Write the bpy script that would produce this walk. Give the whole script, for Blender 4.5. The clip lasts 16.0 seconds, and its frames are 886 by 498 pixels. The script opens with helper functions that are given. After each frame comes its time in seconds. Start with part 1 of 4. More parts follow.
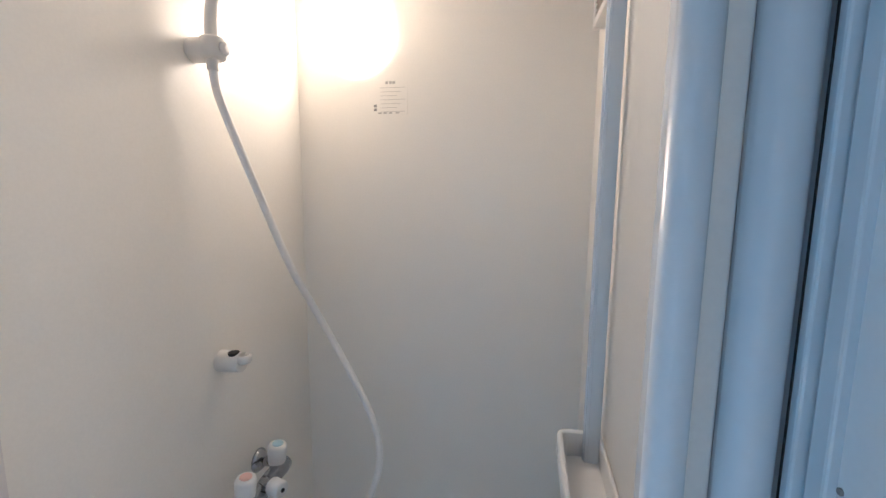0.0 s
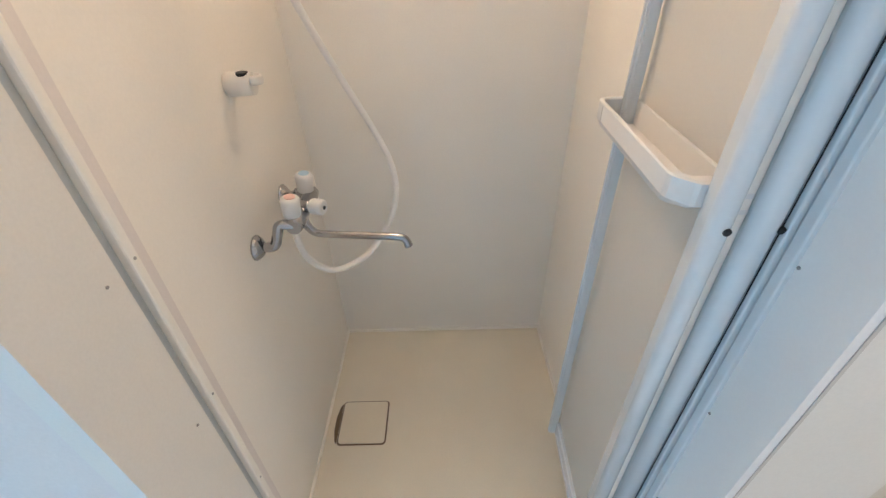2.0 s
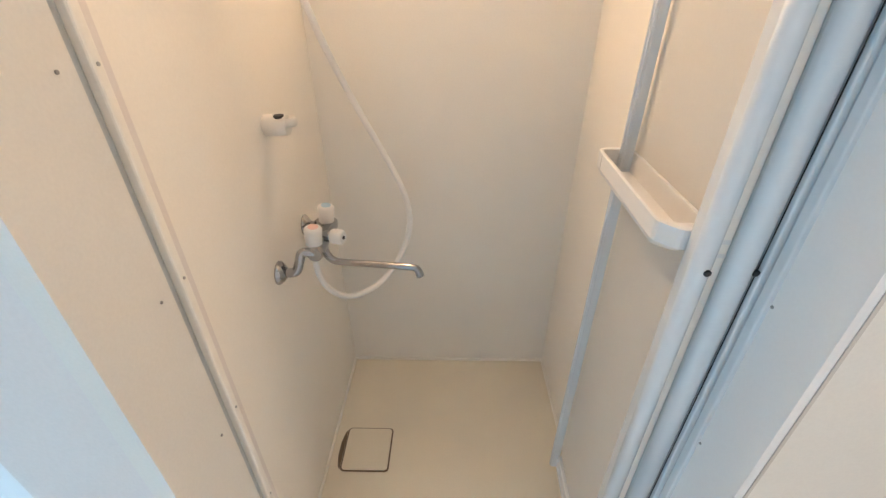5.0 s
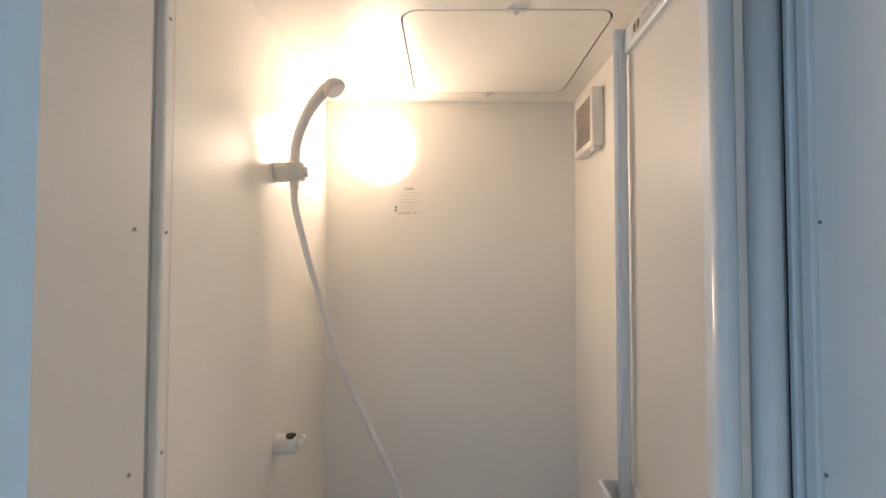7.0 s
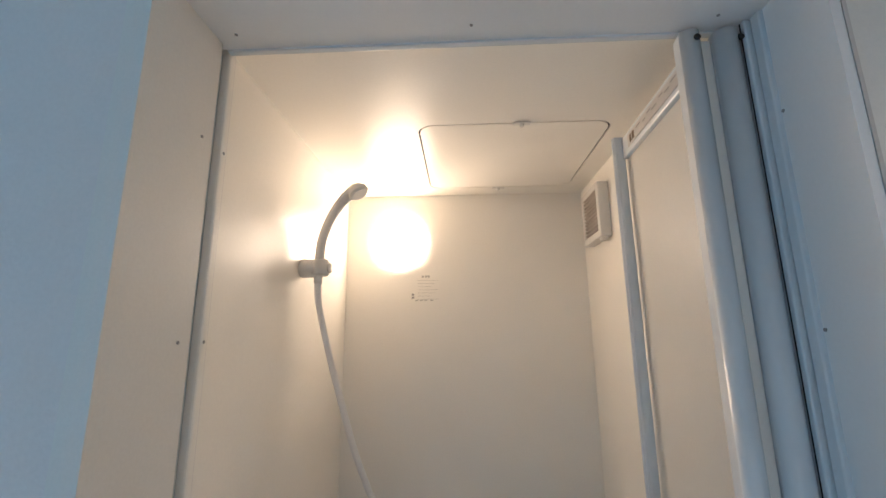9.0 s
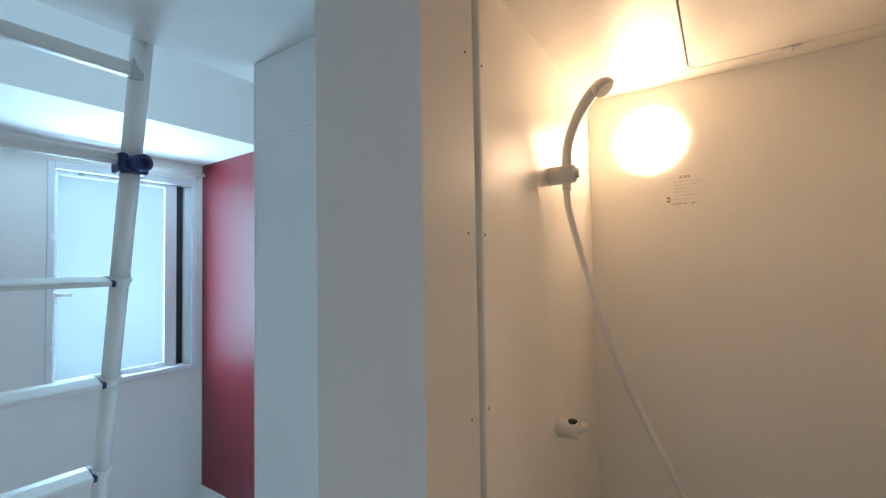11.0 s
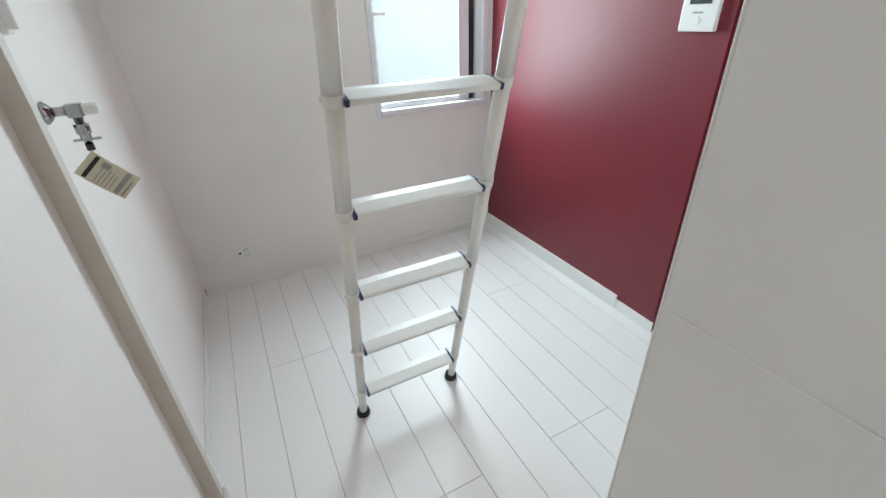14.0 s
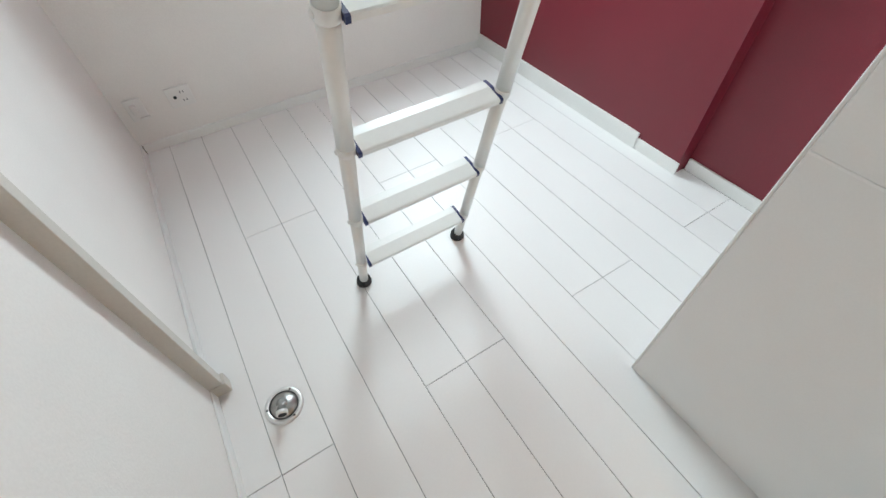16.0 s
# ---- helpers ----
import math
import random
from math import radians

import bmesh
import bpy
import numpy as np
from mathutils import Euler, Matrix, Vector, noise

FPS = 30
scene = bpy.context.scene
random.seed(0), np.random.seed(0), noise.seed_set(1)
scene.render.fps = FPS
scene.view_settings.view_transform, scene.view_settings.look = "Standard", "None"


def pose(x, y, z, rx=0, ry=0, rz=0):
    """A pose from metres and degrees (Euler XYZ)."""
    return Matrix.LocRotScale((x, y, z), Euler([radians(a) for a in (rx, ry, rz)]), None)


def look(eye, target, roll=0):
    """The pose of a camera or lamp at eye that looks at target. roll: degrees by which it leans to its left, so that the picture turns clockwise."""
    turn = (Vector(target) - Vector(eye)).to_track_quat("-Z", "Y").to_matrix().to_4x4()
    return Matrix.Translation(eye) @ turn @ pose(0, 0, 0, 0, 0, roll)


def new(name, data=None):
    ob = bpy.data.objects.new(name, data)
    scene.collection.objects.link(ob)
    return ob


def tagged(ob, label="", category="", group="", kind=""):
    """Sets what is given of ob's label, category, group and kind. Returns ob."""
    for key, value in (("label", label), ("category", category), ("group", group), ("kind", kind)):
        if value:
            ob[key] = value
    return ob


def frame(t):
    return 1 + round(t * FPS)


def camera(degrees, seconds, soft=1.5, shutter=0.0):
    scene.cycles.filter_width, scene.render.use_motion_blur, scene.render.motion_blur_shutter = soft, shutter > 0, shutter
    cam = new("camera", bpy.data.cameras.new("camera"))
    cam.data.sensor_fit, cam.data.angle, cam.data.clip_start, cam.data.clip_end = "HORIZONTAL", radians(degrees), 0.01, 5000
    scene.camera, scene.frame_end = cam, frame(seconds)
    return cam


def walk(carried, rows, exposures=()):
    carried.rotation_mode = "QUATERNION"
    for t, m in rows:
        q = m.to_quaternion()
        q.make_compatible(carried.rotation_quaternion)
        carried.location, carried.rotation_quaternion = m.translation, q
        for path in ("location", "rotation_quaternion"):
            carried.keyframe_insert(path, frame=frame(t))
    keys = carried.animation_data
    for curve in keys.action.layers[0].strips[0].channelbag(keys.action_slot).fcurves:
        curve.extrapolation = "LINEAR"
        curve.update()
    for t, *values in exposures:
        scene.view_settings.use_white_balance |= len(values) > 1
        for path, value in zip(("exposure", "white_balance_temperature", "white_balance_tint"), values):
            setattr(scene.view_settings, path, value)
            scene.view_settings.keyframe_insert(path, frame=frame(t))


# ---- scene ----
cam = camera(93.7, 16.0)
PATH = [
    (0, (0.193, 0.06, 1.563), (-0.139, 2.009, 1.296), 0.4),
    (0.5, (0.06, 0.013, 1.572), (-0.119, 1.955, 1.128), 0.2),
    (1, (-0.018, -0.025, 1.529), (-0.111, 1.861, 0.868), -0.9),
    (1.5, (-0.006, -0.025, 1.473), (-0.039, 1.745, 0.544), -1.4),
    (2, (-0.002, -0.035, 1.41), (-0.009, 1.585, 0.237), -1.6),
    (2.5, (0.0, -0.038, 1.363), (-0.002, 1.427, 0.002), -1.4),
    (3, (-0.001, -0.038, 1.326), (-0.002, 1.319, -0.144), -0.7),
    (5.5, (-0.017, -0.106, 1.493), (-0.059, 1.735, 0.713), -0.1),
    (6, (-0.024, -0.12, 1.539), (-0.07, 1.825, 1.077), -0.0),
    (6.5, (-0.028, -0.134, 1.588), (-0.059, 1.857, 1.403), 0.0),
    (7, (-0.027, -0.145, 1.624), (-0.046, 1.854, 1.683), 0.1),
    (7.5, (-0.029, -0.16, 1.652), (-0.041, 1.823, 1.915), 0.2),
    (8, (-0.028, -0.179, 1.668), (-0.031, 1.777, 2.084), 0.2),
    (10.5, (-0.054, -0.196, 1.638), (-0.792, 1.647, 1.882), -0.9),
    (11, (-0.07, -0.214, 1.615), (-1.179, 1.449, 1.685), -1.0),
    (11.5, (-0.105, -0.237, 1.591), (-1.507, 1.187, 1.493), -1.2),
    (12, (-0.192, -0.264, 1.564), (-1.779, 0.923, 1.295), -1.3),
    (12.5, (-0.301, -0.312, 1.53), (-1.975, 0.688, 1.088), -1.5),
    (13, (-0.411, -0.345, 1.494), (-2.102, 0.523, 0.873), -1.6),
    (13.5, (-0.532, -0.357, 1.462), (-2.18, 0.449, 0.666), -1.8),
    (14, (-0.641, -0.355, 1.437), (-2.208, 0.423, 0.467), -2.0),
    (14.5, (-0.76, -0.346, 1.402), (-2.231, 0.419, 0.282), -2.0),
    (15, (-0.871, -0.348, 1.361), (-2.216, 0.428, 0.101), -1.8),
    (15.5, (-0.941, -0.342, 1.315), (-2.13, 0.373, -0.125), -1.5),
    (16, (-0.948, -0.35, 1.269), (-2.039, 0.305, -0.274), -1.7),
]
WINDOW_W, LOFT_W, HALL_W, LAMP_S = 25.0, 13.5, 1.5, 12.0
EXPO = [(0.0, 1.88, 4750, 9), (1.0, 1.9, 4800, 8), (1.5, 2.2, 5000, 8), (2.0, 2.55, 5650, 11), (3.2, 2.75, 6550, 15), (5.5, 2.5, 5850, 12),
        (6.5, 2.0, 5350, 10), (8.2, 1.55, 5300, 9), (10.5, 1.45, 5500, 9), (11.0, 1.3, 6400, 14), (11.5, 1.2, 6900, 19), (12.0, 1.35, 7900, 21),
        (13.0, 1.58, 8800, 26), (14.0, 1.63, 9200, 30), (16.0, 1.88, 9300, 31)]
walk(cam, [(t, look(eye, target, roll)) for t, eye, target, roll in PATH], EXPO)

# ---- light ----
world = bpy.data.worlds.new("sky")
scene.world = world
world.use_nodes = True
wn = world.node_tree
sky = wn.nodes.new("ShaderNodeTexSky")
sky.sky_type = 'NISHITA'
sky.sun_disc = False
sky.sun_elevation = 0.8
wn.links.new(sky.outputs[0], wn.nodes["Background"].inputs[0])
wn.nodes["Background"].inputs[1].default_value = 0.1


def area_lamp(name, eye, target, sx, sy, watts, col):
    d = bpy.data.lights.new(name, 'AREA')
    d.shape = 'RECTANGLE'
    d.size, d.size_y, d.energy, d.color = sx, sy, watts, col
    ob = new(name, d)
    ob.matrix_world = look(eye, target)
    return ob


area_lamp("window_daylight", (-3.36, 0.84, 1.56), (-2.0, 0.84, 1.5), 0.62, 1.2, WINDOW_W, (0.43, 0.775, 1.0))
# Unseen loft source, added to brighten the drop wall above the window bay.
area_lamp("loft_added_light", (1.34, 0.3, 2.85), (-1.0, 0.3, 2.75), 1.4, 0.7, LOFT_W, (0.43, 0.775, 1.0))
area_lamp("hall_lamp_glow", (1.35, -0.2, 2.145), (1.35, -0.2, 0.0), 0.16, 0.16, HALL_W, (1.0, 0.72, 0.47))


# ---- materials ----
def mat(name, col, rough=0.5, metal=0.0, grain=60.0, amount=0.04, blot=2.5, blot_amount=0.05, bump=0.02, spec=0.5, coat=0.0, rand=0.0):
    m = bpy.data.materials.new(name)
    m.use_nodes = True
    nt = m.node_tree
    b = nt.nodes["Principled BSDF"]
    b.inputs["Roughness"].default_value = rough
    b.inputs["Metallic"].default_value = metal
    b.inputs["Specular IOR Level"].default_value = spec
    b.inputs["Coat Weight"].default_value = coat
    b.inputs["Coat Roughness"].default_value = 0.15
    geo = nt.nodes.new("ShaderNodeNewGeometry")
    n1 = nt.nodes.new("ShaderNodeTexNoise")
    n1.inputs["Scale"].default_value = grain
    n1.inputs["Detail"].default_value = 5
    n2 = nt.nodes.new("ShaderNodeTexNoise")
    n2.inputs["Scale"].default_value = blot
    n2.inputs["Detail"].default_value = 3
    for n in (n1, n2):
        nt.links.new(geo.outputs["Position"], n.inputs["Vector"])

    def tone(prev, src, amt):
        r = nt.nodes.new("ShaderNodeMapRange")
        r.inputs["From Min"].default_value, r.inputs["From Max"].default_value = 0.3, 0.7
        r.inputs["To Min"].default_value, r.inputs["To Max"].default_value = 1 - amt, 1 + amt
        nt.links.new(src, r.inputs["Value"])
        x = nt.nodes.new("ShaderNodeVectorMath")
        x.operation = 'SCALE'
        if isinstance(prev, tuple):
            x.inputs[0].default_value = prev
        else:
            nt.links.new(prev, x.inputs[0])
        nt.links.new(r.outputs[0], x.inputs["Scale"])
        return x.outputs[0]
    c = tone(tone(tuple(col), n1.outputs["Fac"], amount), n2.outputs["Fac"], blot_amount)
    if rand:
        oi = nt.nodes.new("ShaderNodeObjectInfo")
        r = nt.nodes.new("ShaderNodeMapRange")
        r.inputs["To Min"].default_value, r.inputs["To Max"].default_value = 0.3, 0.7
        nt.links.new(oi.outputs["Random"], r.inputs["Value"])
        c = tone(c, r.outputs[0], rand)
    nt.links.new(c, b.inputs["Base Color"])
    rr = nt.nodes.new("ShaderNodeMapRange")
    rr.inputs["From Min"].default_value, rr.inputs["From Max"].default_value = 0.3, 0.7
    rr.inputs["To Min"].default_value, rr.inputs["To Max"].default_value = rough * 0.95, min(1.0, rough * 1.05)
    nt.links.new(n2.outputs["Fac"], rr.inputs["Value"])
    nt.links.new(rr.outputs[0], b.inputs["Roughness"])
    if bump:
        bp = nt.nodes.new("ShaderNodeBump")
        bp.inputs["Strength"].default_value = bump
        bp.inputs["Distance"].default_value = 0.004
        nt.links.new(n1.outputs["Fac"], bp.inputs["Height"])
        nt.links.new(bp.outputs[0], b.inputs["Normal"])
    return m


M_SHOWER = mat("ivory_shower_panel", (0.91, 0.875, 0.805), 0.36, grain=220, bump=0.03, amount=0.015, blot_amount=0.02)
M_TRAY = mat("beige_shower_tray", (0.80, 0.74, 0.61), 0.45, grain=300, bump=0.12, amount=0.03)
M_REVEAL = mat("ivory_reveal_panel", (0.80, 0.77, 0.71), 0.42, grain=250, bump=0.02, amount=0.02, blot_amount=0.02)
M_WALL = mat("white_wallpaper", (0.83, 0.795, 0.765), 0.75, grain=180, bump=0.16, amount=0.02, blot_amount=0.025)
M_BOARD = mat("white_melamine_board", (0.85, 0.85, 0.84), 0.4, grain=200, bump=0.015, amount=0.01, blot_amount=0.02)
M_CEIL = mat("white_ceiling_paper", (0.82, 0.81, 0.79), 0.8, grain=160, bump=0.15, amount=0.02)
M_RED = mat("wine_red_wallpaper", (0.205, 0.010, 0.022), 0.41, grain=260, bump=0.14, amount=0.06, blot_amount=0.05, spec=0.62)
M_PIER = mat("warm_white_wallpaper", (0.80, 0.755, 0.72), 0.7, grain=180, bump=0.14, amount=0.02, blot_amount=0.025)
M_TRIM = mat("white_trim", (0.80, 0.79, 0.77), 0.4, grain=120, bump=0.01, amount=0.015)
M_JOINT_LIGHT = mat("white_joint_highlight", (0.90, 0.90, 0.89), 0.3, grain=120, bump=0.0, amount=0.01)
M_POST = mat("beige_laminate_post", (0.60, 0.56, 0.51), 0.5, grain=150, bump=0.03, amount=0.03)
M_PLANK = mat("white_floor_plank", (0.82, 0.80, 0.79), 0.42, grain=120, bump=0.01, amount=0.008, blot=1.1, blot_amount=0.012, rand=0.015)
M_HALLPLANK = mat("pale_hall_plank", (0.74, 0.68, 0.58), 0.35, grain=90, bump=0.02, amount=0.02, rand=0.02)
M_HALLPANEL = mat("pale_beige_panel", (0.74, 0.70, 0.62), 0.5, grain=120, bump=0.02, amount=0.02)
M_GROOVE = mat("grey_floor_groove", (0.21, 0.20, 0.19), 0.9, bump=0)
M_ALU = mat("white_coated_aluminium", (0.74, 0.77, 0.79), 0.25, grain=90, bump=0.0, amount=0.01, blot_amount=0.015, coat=0.3)
M_GREYALU = mat("grey_aluminium", (0.50, 0.53, 0.54), 0.4, metal=0.3, grain=150, bump=0.01)
M_PLASTIC = mat("white_plastic", (0.80, 0.79, 0.77), 0.3, grain=100, bump=0.0, amount=0.01, blot_amount=0.02)
M_IVORYP = mat("ivory_plastic", (0.79, 0.76, 0.71), 0.38, grain=100, bump=0.0, amount=0.01, blot_amount=0.02)
M_HOSE = mat("ivory_hose", (0.88, 0.86, 0.83), 0.42, grain=150, bump=0.02, amount=0.02)
M_CHROME = mat("chrome", (0.40, 0.40, 0.41), 0.07, metal=1.0, grain=80, bump=0.0, amount=0.02)
M_STEEL = mat("brushed_steel", (0.46, 0.46, 0.45), 0.3, metal=1.0, grain=200, bump=0.02)
M_RIM = mat("pale_polished_steel", (0.74, 0.74, 0.73), 0.36, metal=0.8, grain=200, bump=0.01)
M_SCREW = mat("dull_screw_steel", (0.34, 0.33, 0.32), 0.4, metal=0.8, bump=0.0)
M_DARK = mat("black_rubber_and_gap_shade", (0.015, 0.015, 0.017), 0.6, bump=0.02)
M_NAVY = mat("navy_plastic", (0.012, 0.025, 0.11), 0.4, bump=0.0)
M_GREY = mat("grey_print", (0.32, 0.31, 0.30), 0.6, bump=0.0)
M_BROWN = mat("brown_joint_and_notch_shade", (0.16, 0.11, 0.07), 0.7, bump=0.0)
M_PRINT = mat("pale_grey_print", (0.52, 0.50, 0.47), 0.6, bump=0.0)
M_SPOUT = mat("grey_plastic", (0.22, 0.22, 0.21), 0.5, bump=0.0)
M_PINK = mat("pink_cap", (0.82, 0.55, 0.50), 0.35, bump=0.0)
M_BLUE = mat("blue_cap", (0.42, 0.62, 0.74), 0.35, bump=0.0)
M_PAPER = mat("cream_paper_tag", (0.66, 0.60, 0.47), 0.7, grain=120, bump=0.03)
M_GRILLE = mat("beige_grille", (0.50, 0.44, 0.38), 0.6, bump=0.0)
M_LADDER = mat("white_enamel_ladder", (0.80, 0.80, 0.78), 0.3, grain=90, bump=0.0, amount=0.01, coat=0.2)


def glow(name, col, strength):
    m = bpy.data.materials.new(name)
    m.use_nodes = True
    nt = m.node_tree
    nt.nodes.clear()
    e = nt.nodes.new("ShaderNodeEmission")
    e.inputs[0].default_value, e.inputs[1].default_value = (*col, 1), strength
    o = nt.nodes.new("ShaderNodeOutputMaterial")
    nt.links.new(e.outputs[0], o.inputs[0])
    return m


M_LAMP = glow("warm_lamp_globe", (1.0, 0.685, 0.415), LAMP_S)
M_HALLGLOW = glow("hall_lamp_lens", (1.0, 0.86, 0.7), 4.0)


def frosted():
    m = bpy.data.materials.new("frosted_glass")
    m.use_nodes = True
    nt = m.node_tree
    nt.nodes.clear()
    t = nt.nodes.new("ShaderNodeBsdfTranslucent")
    n = nt.nodes.new("ShaderNodeTexNoise")
    n.inputs["Scale"].default_value = 1.8
    geo = nt.nodes.new("ShaderNodeNewGeometry")
    nt.links.new(geo.outputs["Position"], n.inputs["Vector"])
    ramp = nt.nodes.new("ShaderNodeMix")
    ramp.data_type = 'RGBA'
    ramp.inputs[6].default_value, ramp.inputs[7].default_value = (0.078, 0.079, 0.080, 1), (0.112, 0.110, 0.108, 1)
    nt.links.new(n.outputs["Fac"], ramp.inputs[0])
    nt.links.new(ramp.outputs[2], t.inputs[0])
    g = nt.nodes.new("ShaderNodeBsdfGlossy")
    g.inputs["Roughness"].default_value = 0.25
    mx = nt.nodes.new("ShaderNodeMixShader")
    mx.inputs[0].default_value = 0.06
    nt.links.new(t.outputs[0], mx.inputs[1])
    nt.links.new(g.outputs[0], mx.inputs[2])
    o = nt.nodes.new("ShaderNodeOutputMaterial")
    nt.links.new(mx.outputs[0], o.inputs[0])
    return m


M_FROST = frosted()


def resin(name, col, share):
    """A milky resin sheet that lets a share of the light through."""
    m = mat(name, col, 0.36, grain=220, bump=0.03, amount=0.015, blot_amount=0.02)
    nt = m.node_tree
    b = nt.nodes["Principled BSDF"]
    t = nt.nodes.new("ShaderNodeBsdfTranslucent")
    t.inputs[0].default_value = (*col, 1)
    x = nt.nodes.new("ShaderNodeMixShader")
    x.inputs[0].default_value = share
    nt.links.new(b.outputs[0], x.inputs[1])
    nt.links.new(t.outputs[0], x.inputs[2])
    nt.links.new(x.outputs[0], nt.nodes["Material Output"].inputs[0])
    return m


M_RESIN = resin("milky_resin_sheet", (0.91, 0.875, 0.805), 0.3)


# ---- mesh helpers ----
def box(x0, y0, z0, x1, y1, z1, bevel=0.0, seg=2):
    bm = bmesh.new()
    bmesh.ops.create_cube(bm, size=1, matrix=Matrix.Translation(((x0 + x1) / 2, (y0 + y1) / 2, (z0 + z1) / 2)) @ Matrix.Diagonal((abs(x1 - x0), abs(y1 - y0), abs(z1 - z0), 1)))
    if bevel:
        bmesh.ops.bevel(bm, geom=bm.edges[:], offset=bevel, segments=seg, affect='EDGES', profile=0.5)
    return bm


def join(*bms):
    out = bmesh.new()
    for b in bms:
        me = bpy.data.meshes.new("tmp")
        b.to_mesh(me)
        b.free()
        out.from_mesh(me)
        bpy.data.meshes.remove(me)
    return out


def turn(bm, m):
    bmesh.ops.transform(bm, matrix=m, verts=bm.verts)
    return bm


def smooth_path(pts, n=8):
    pts = [Vector(p) for p in pts]
    out = []
    for i in range(len(pts) - 1):
        a, b = pts[i], pts[i + 1]
        p0 = pts[i - 1] if i else a - (b - a)
        p3 = pts[i + 2] if i + 2 < len(pts) else b + (b - a)
        for k in range(n):
            t = k / n
            out.append(0.5 * (2 * a + (b - p0) * t + (2 * p0 - 5 * a + 4 * b - p3) * t * t + (3 * a - p0 - 3 * b + p3) * t ** 3))
    out.append(pts[-1])
    return out


def tube(pts, radii, sides=16, caps=True, flat=1.0, up=(0, 0, 1)):
    """A round bar along points; radii one or one a point; flat squashes it along up."""
    pts = [Vector(p) for p in pts]
    if not isinstance(radii, (list, tuple)):
        radii = [radii] * len(pts)
    if len(radii) != len(pts):
        k = (len(radii) - 1) / (len(pts) - 1)
        radii = [radii[min(int(i * k), len(radii) - 2)] * (1 - (i * k - min(int(i * k), len(radii) - 2))) + radii[min(int(i * k), len(radii) - 2) + 1] * (i * k - min(int(i * k), len(radii) - 2)) for i in range(len(pts))]
    bm = bmesh.new()
    rings = []
    d0 = (pts[1] - pts[0]).normalized()
    ref = Vector(up) if abs(d0.dot(Vector(up))) < 0.9 else Vector((1, 0, 0))
    u = d0.cross(ref).normalized()
    for i, p in enumerate(pts):
        d = (pts[min(i + 1, len(pts) - 1)] - pts[max(i - 1, 0)]).normalized()
        u = (u - d * u.dot(d)).normalized()
        v = d.cross(u)
        rings.append([bm.verts.new(p + radii[i] * (u * math.cos(2 * math.pi * k / sides) + v * flat * math.sin(2 * math.pi * k / sides))) for k in range(sides)])
    for a, b in zip(rings, rings[1:]):
        for k in range(sides):
            f = bm.faces.new((a[k], a[(k + 1) % sides], b[(k + 1) % sides], b[k]))
            f.smooth = True
    if caps:
        bm.faces.new(rings[0][::-1])
        bm.faces.new(rings[-1])
    bmesh.ops.recalc_face_normals(bm, faces=bm.faces)
    return bm


def lathe(profile, at, axis, sides=28):
    """Profile of (along, radius) turned round an axis from at."""
    d = Vector(axis).normalized()
    return tube([Vector(at) + d * a for a, r in profile], [max(r, 0.0004) for a, r in profile], sides)


def lathe_hard(profile, at, axis, sides=28):
    """As lathe, but rings are never skewed by their neighbours."""
    d = Vector(axis).normalized()
    ref = Vector((0, 0, 1)) if abs(d.z) < 0.9 else Vector((1, 0, 0))
    u = d.cross(ref).normalized()
    v = d.cross(u)
    bm = bmesh.new()
    rings = [[bm.verts.new(Vector(at) + d * a + max(r, 0.0003) * (u * math.cos(2 * math.pi * k / sides) + v * math.sin(2 * math.pi * k / sides))) for k in range(sides)] for a, r in profile]
    for a, b in zip(rings, rings[1:]):
        for k in range(sides):
            bm.faces.new((a[k], a[(k + 1) % sides], b[(k + 1) % sides], b[k])).smooth = True
    bm.faces.new(rings[0][::-1])
    bm.faces.new(rings[-1])
    bmesh.ops.recalc_face_normals(bm, faces=bm.faces)
    return bm


def prism(outline, lo, hi, axis):
    """An outline of (a, b) drawn out along axis 0, 1 or 2 from lo to hi."""
    bm = bmesh.new()

    def v(a, b, c):
        return {0: (c, a, b), 1: (a, c, b), 2: (a, b, c)}[axis]
    r0 = [bm.verts.new(v(a, b, lo)) for a, b in outline]
    r1 = [bm.verts.new(v(a, b, hi)) for a, b in outline]
    n = len(outline)
    for i in range(n):
        bm.faces.new((r0[i], r0[(i + 1) % n], r1[(i + 1) % n], r1[i]))
    bm.faces.new(r0[::-1])
    bm.faces.new(r1)
    bmesh.ops.recalc_face_normals(bm, faces=bm.faces)
    return bm


def mesh_of(name, bm, material):
    me = bpy.data.meshes.new(name)
    bm.to_mesh(me)
    bm.free()
    me.materials.append(material)
    return me


def thing(name, at, label, category, group="", kind=""):
    ob = new(name)
    ob.location = at
    return tagged(ob, label, category, group, kind)


def part(name, bm, material, parent, label=""):
    ob = new(name, mesh_of(name, bm, material))
    ob.parent = parent
    top = parent
    while top.parent:
        top = top.parent
    if top is parent and top.type == 'EMPTY':
        ob.matrix_parent_inverse = Matrix.Translation(top.location).inverted()
    if label:
        tagged(ob, label)
    return ob


def solid(name, bm, material, label, category, group="", kind=""):
    return tagged(new(name, mesh_of(name, bm, material)), label, category, group, kind)


def structure(name, bm, material, label):
    return solid(name, bm, material, label, name.split("_")[0], kind="structure")


def screw(at, axis, parent, material=None):
    return part("screw", lathe_hard([(0, 0.0023), (0.0010, 0.0023), (0.0015, 0.0017), (0.0008, 0.0009)], at, axis, 10), material or M_SCREW, parent)


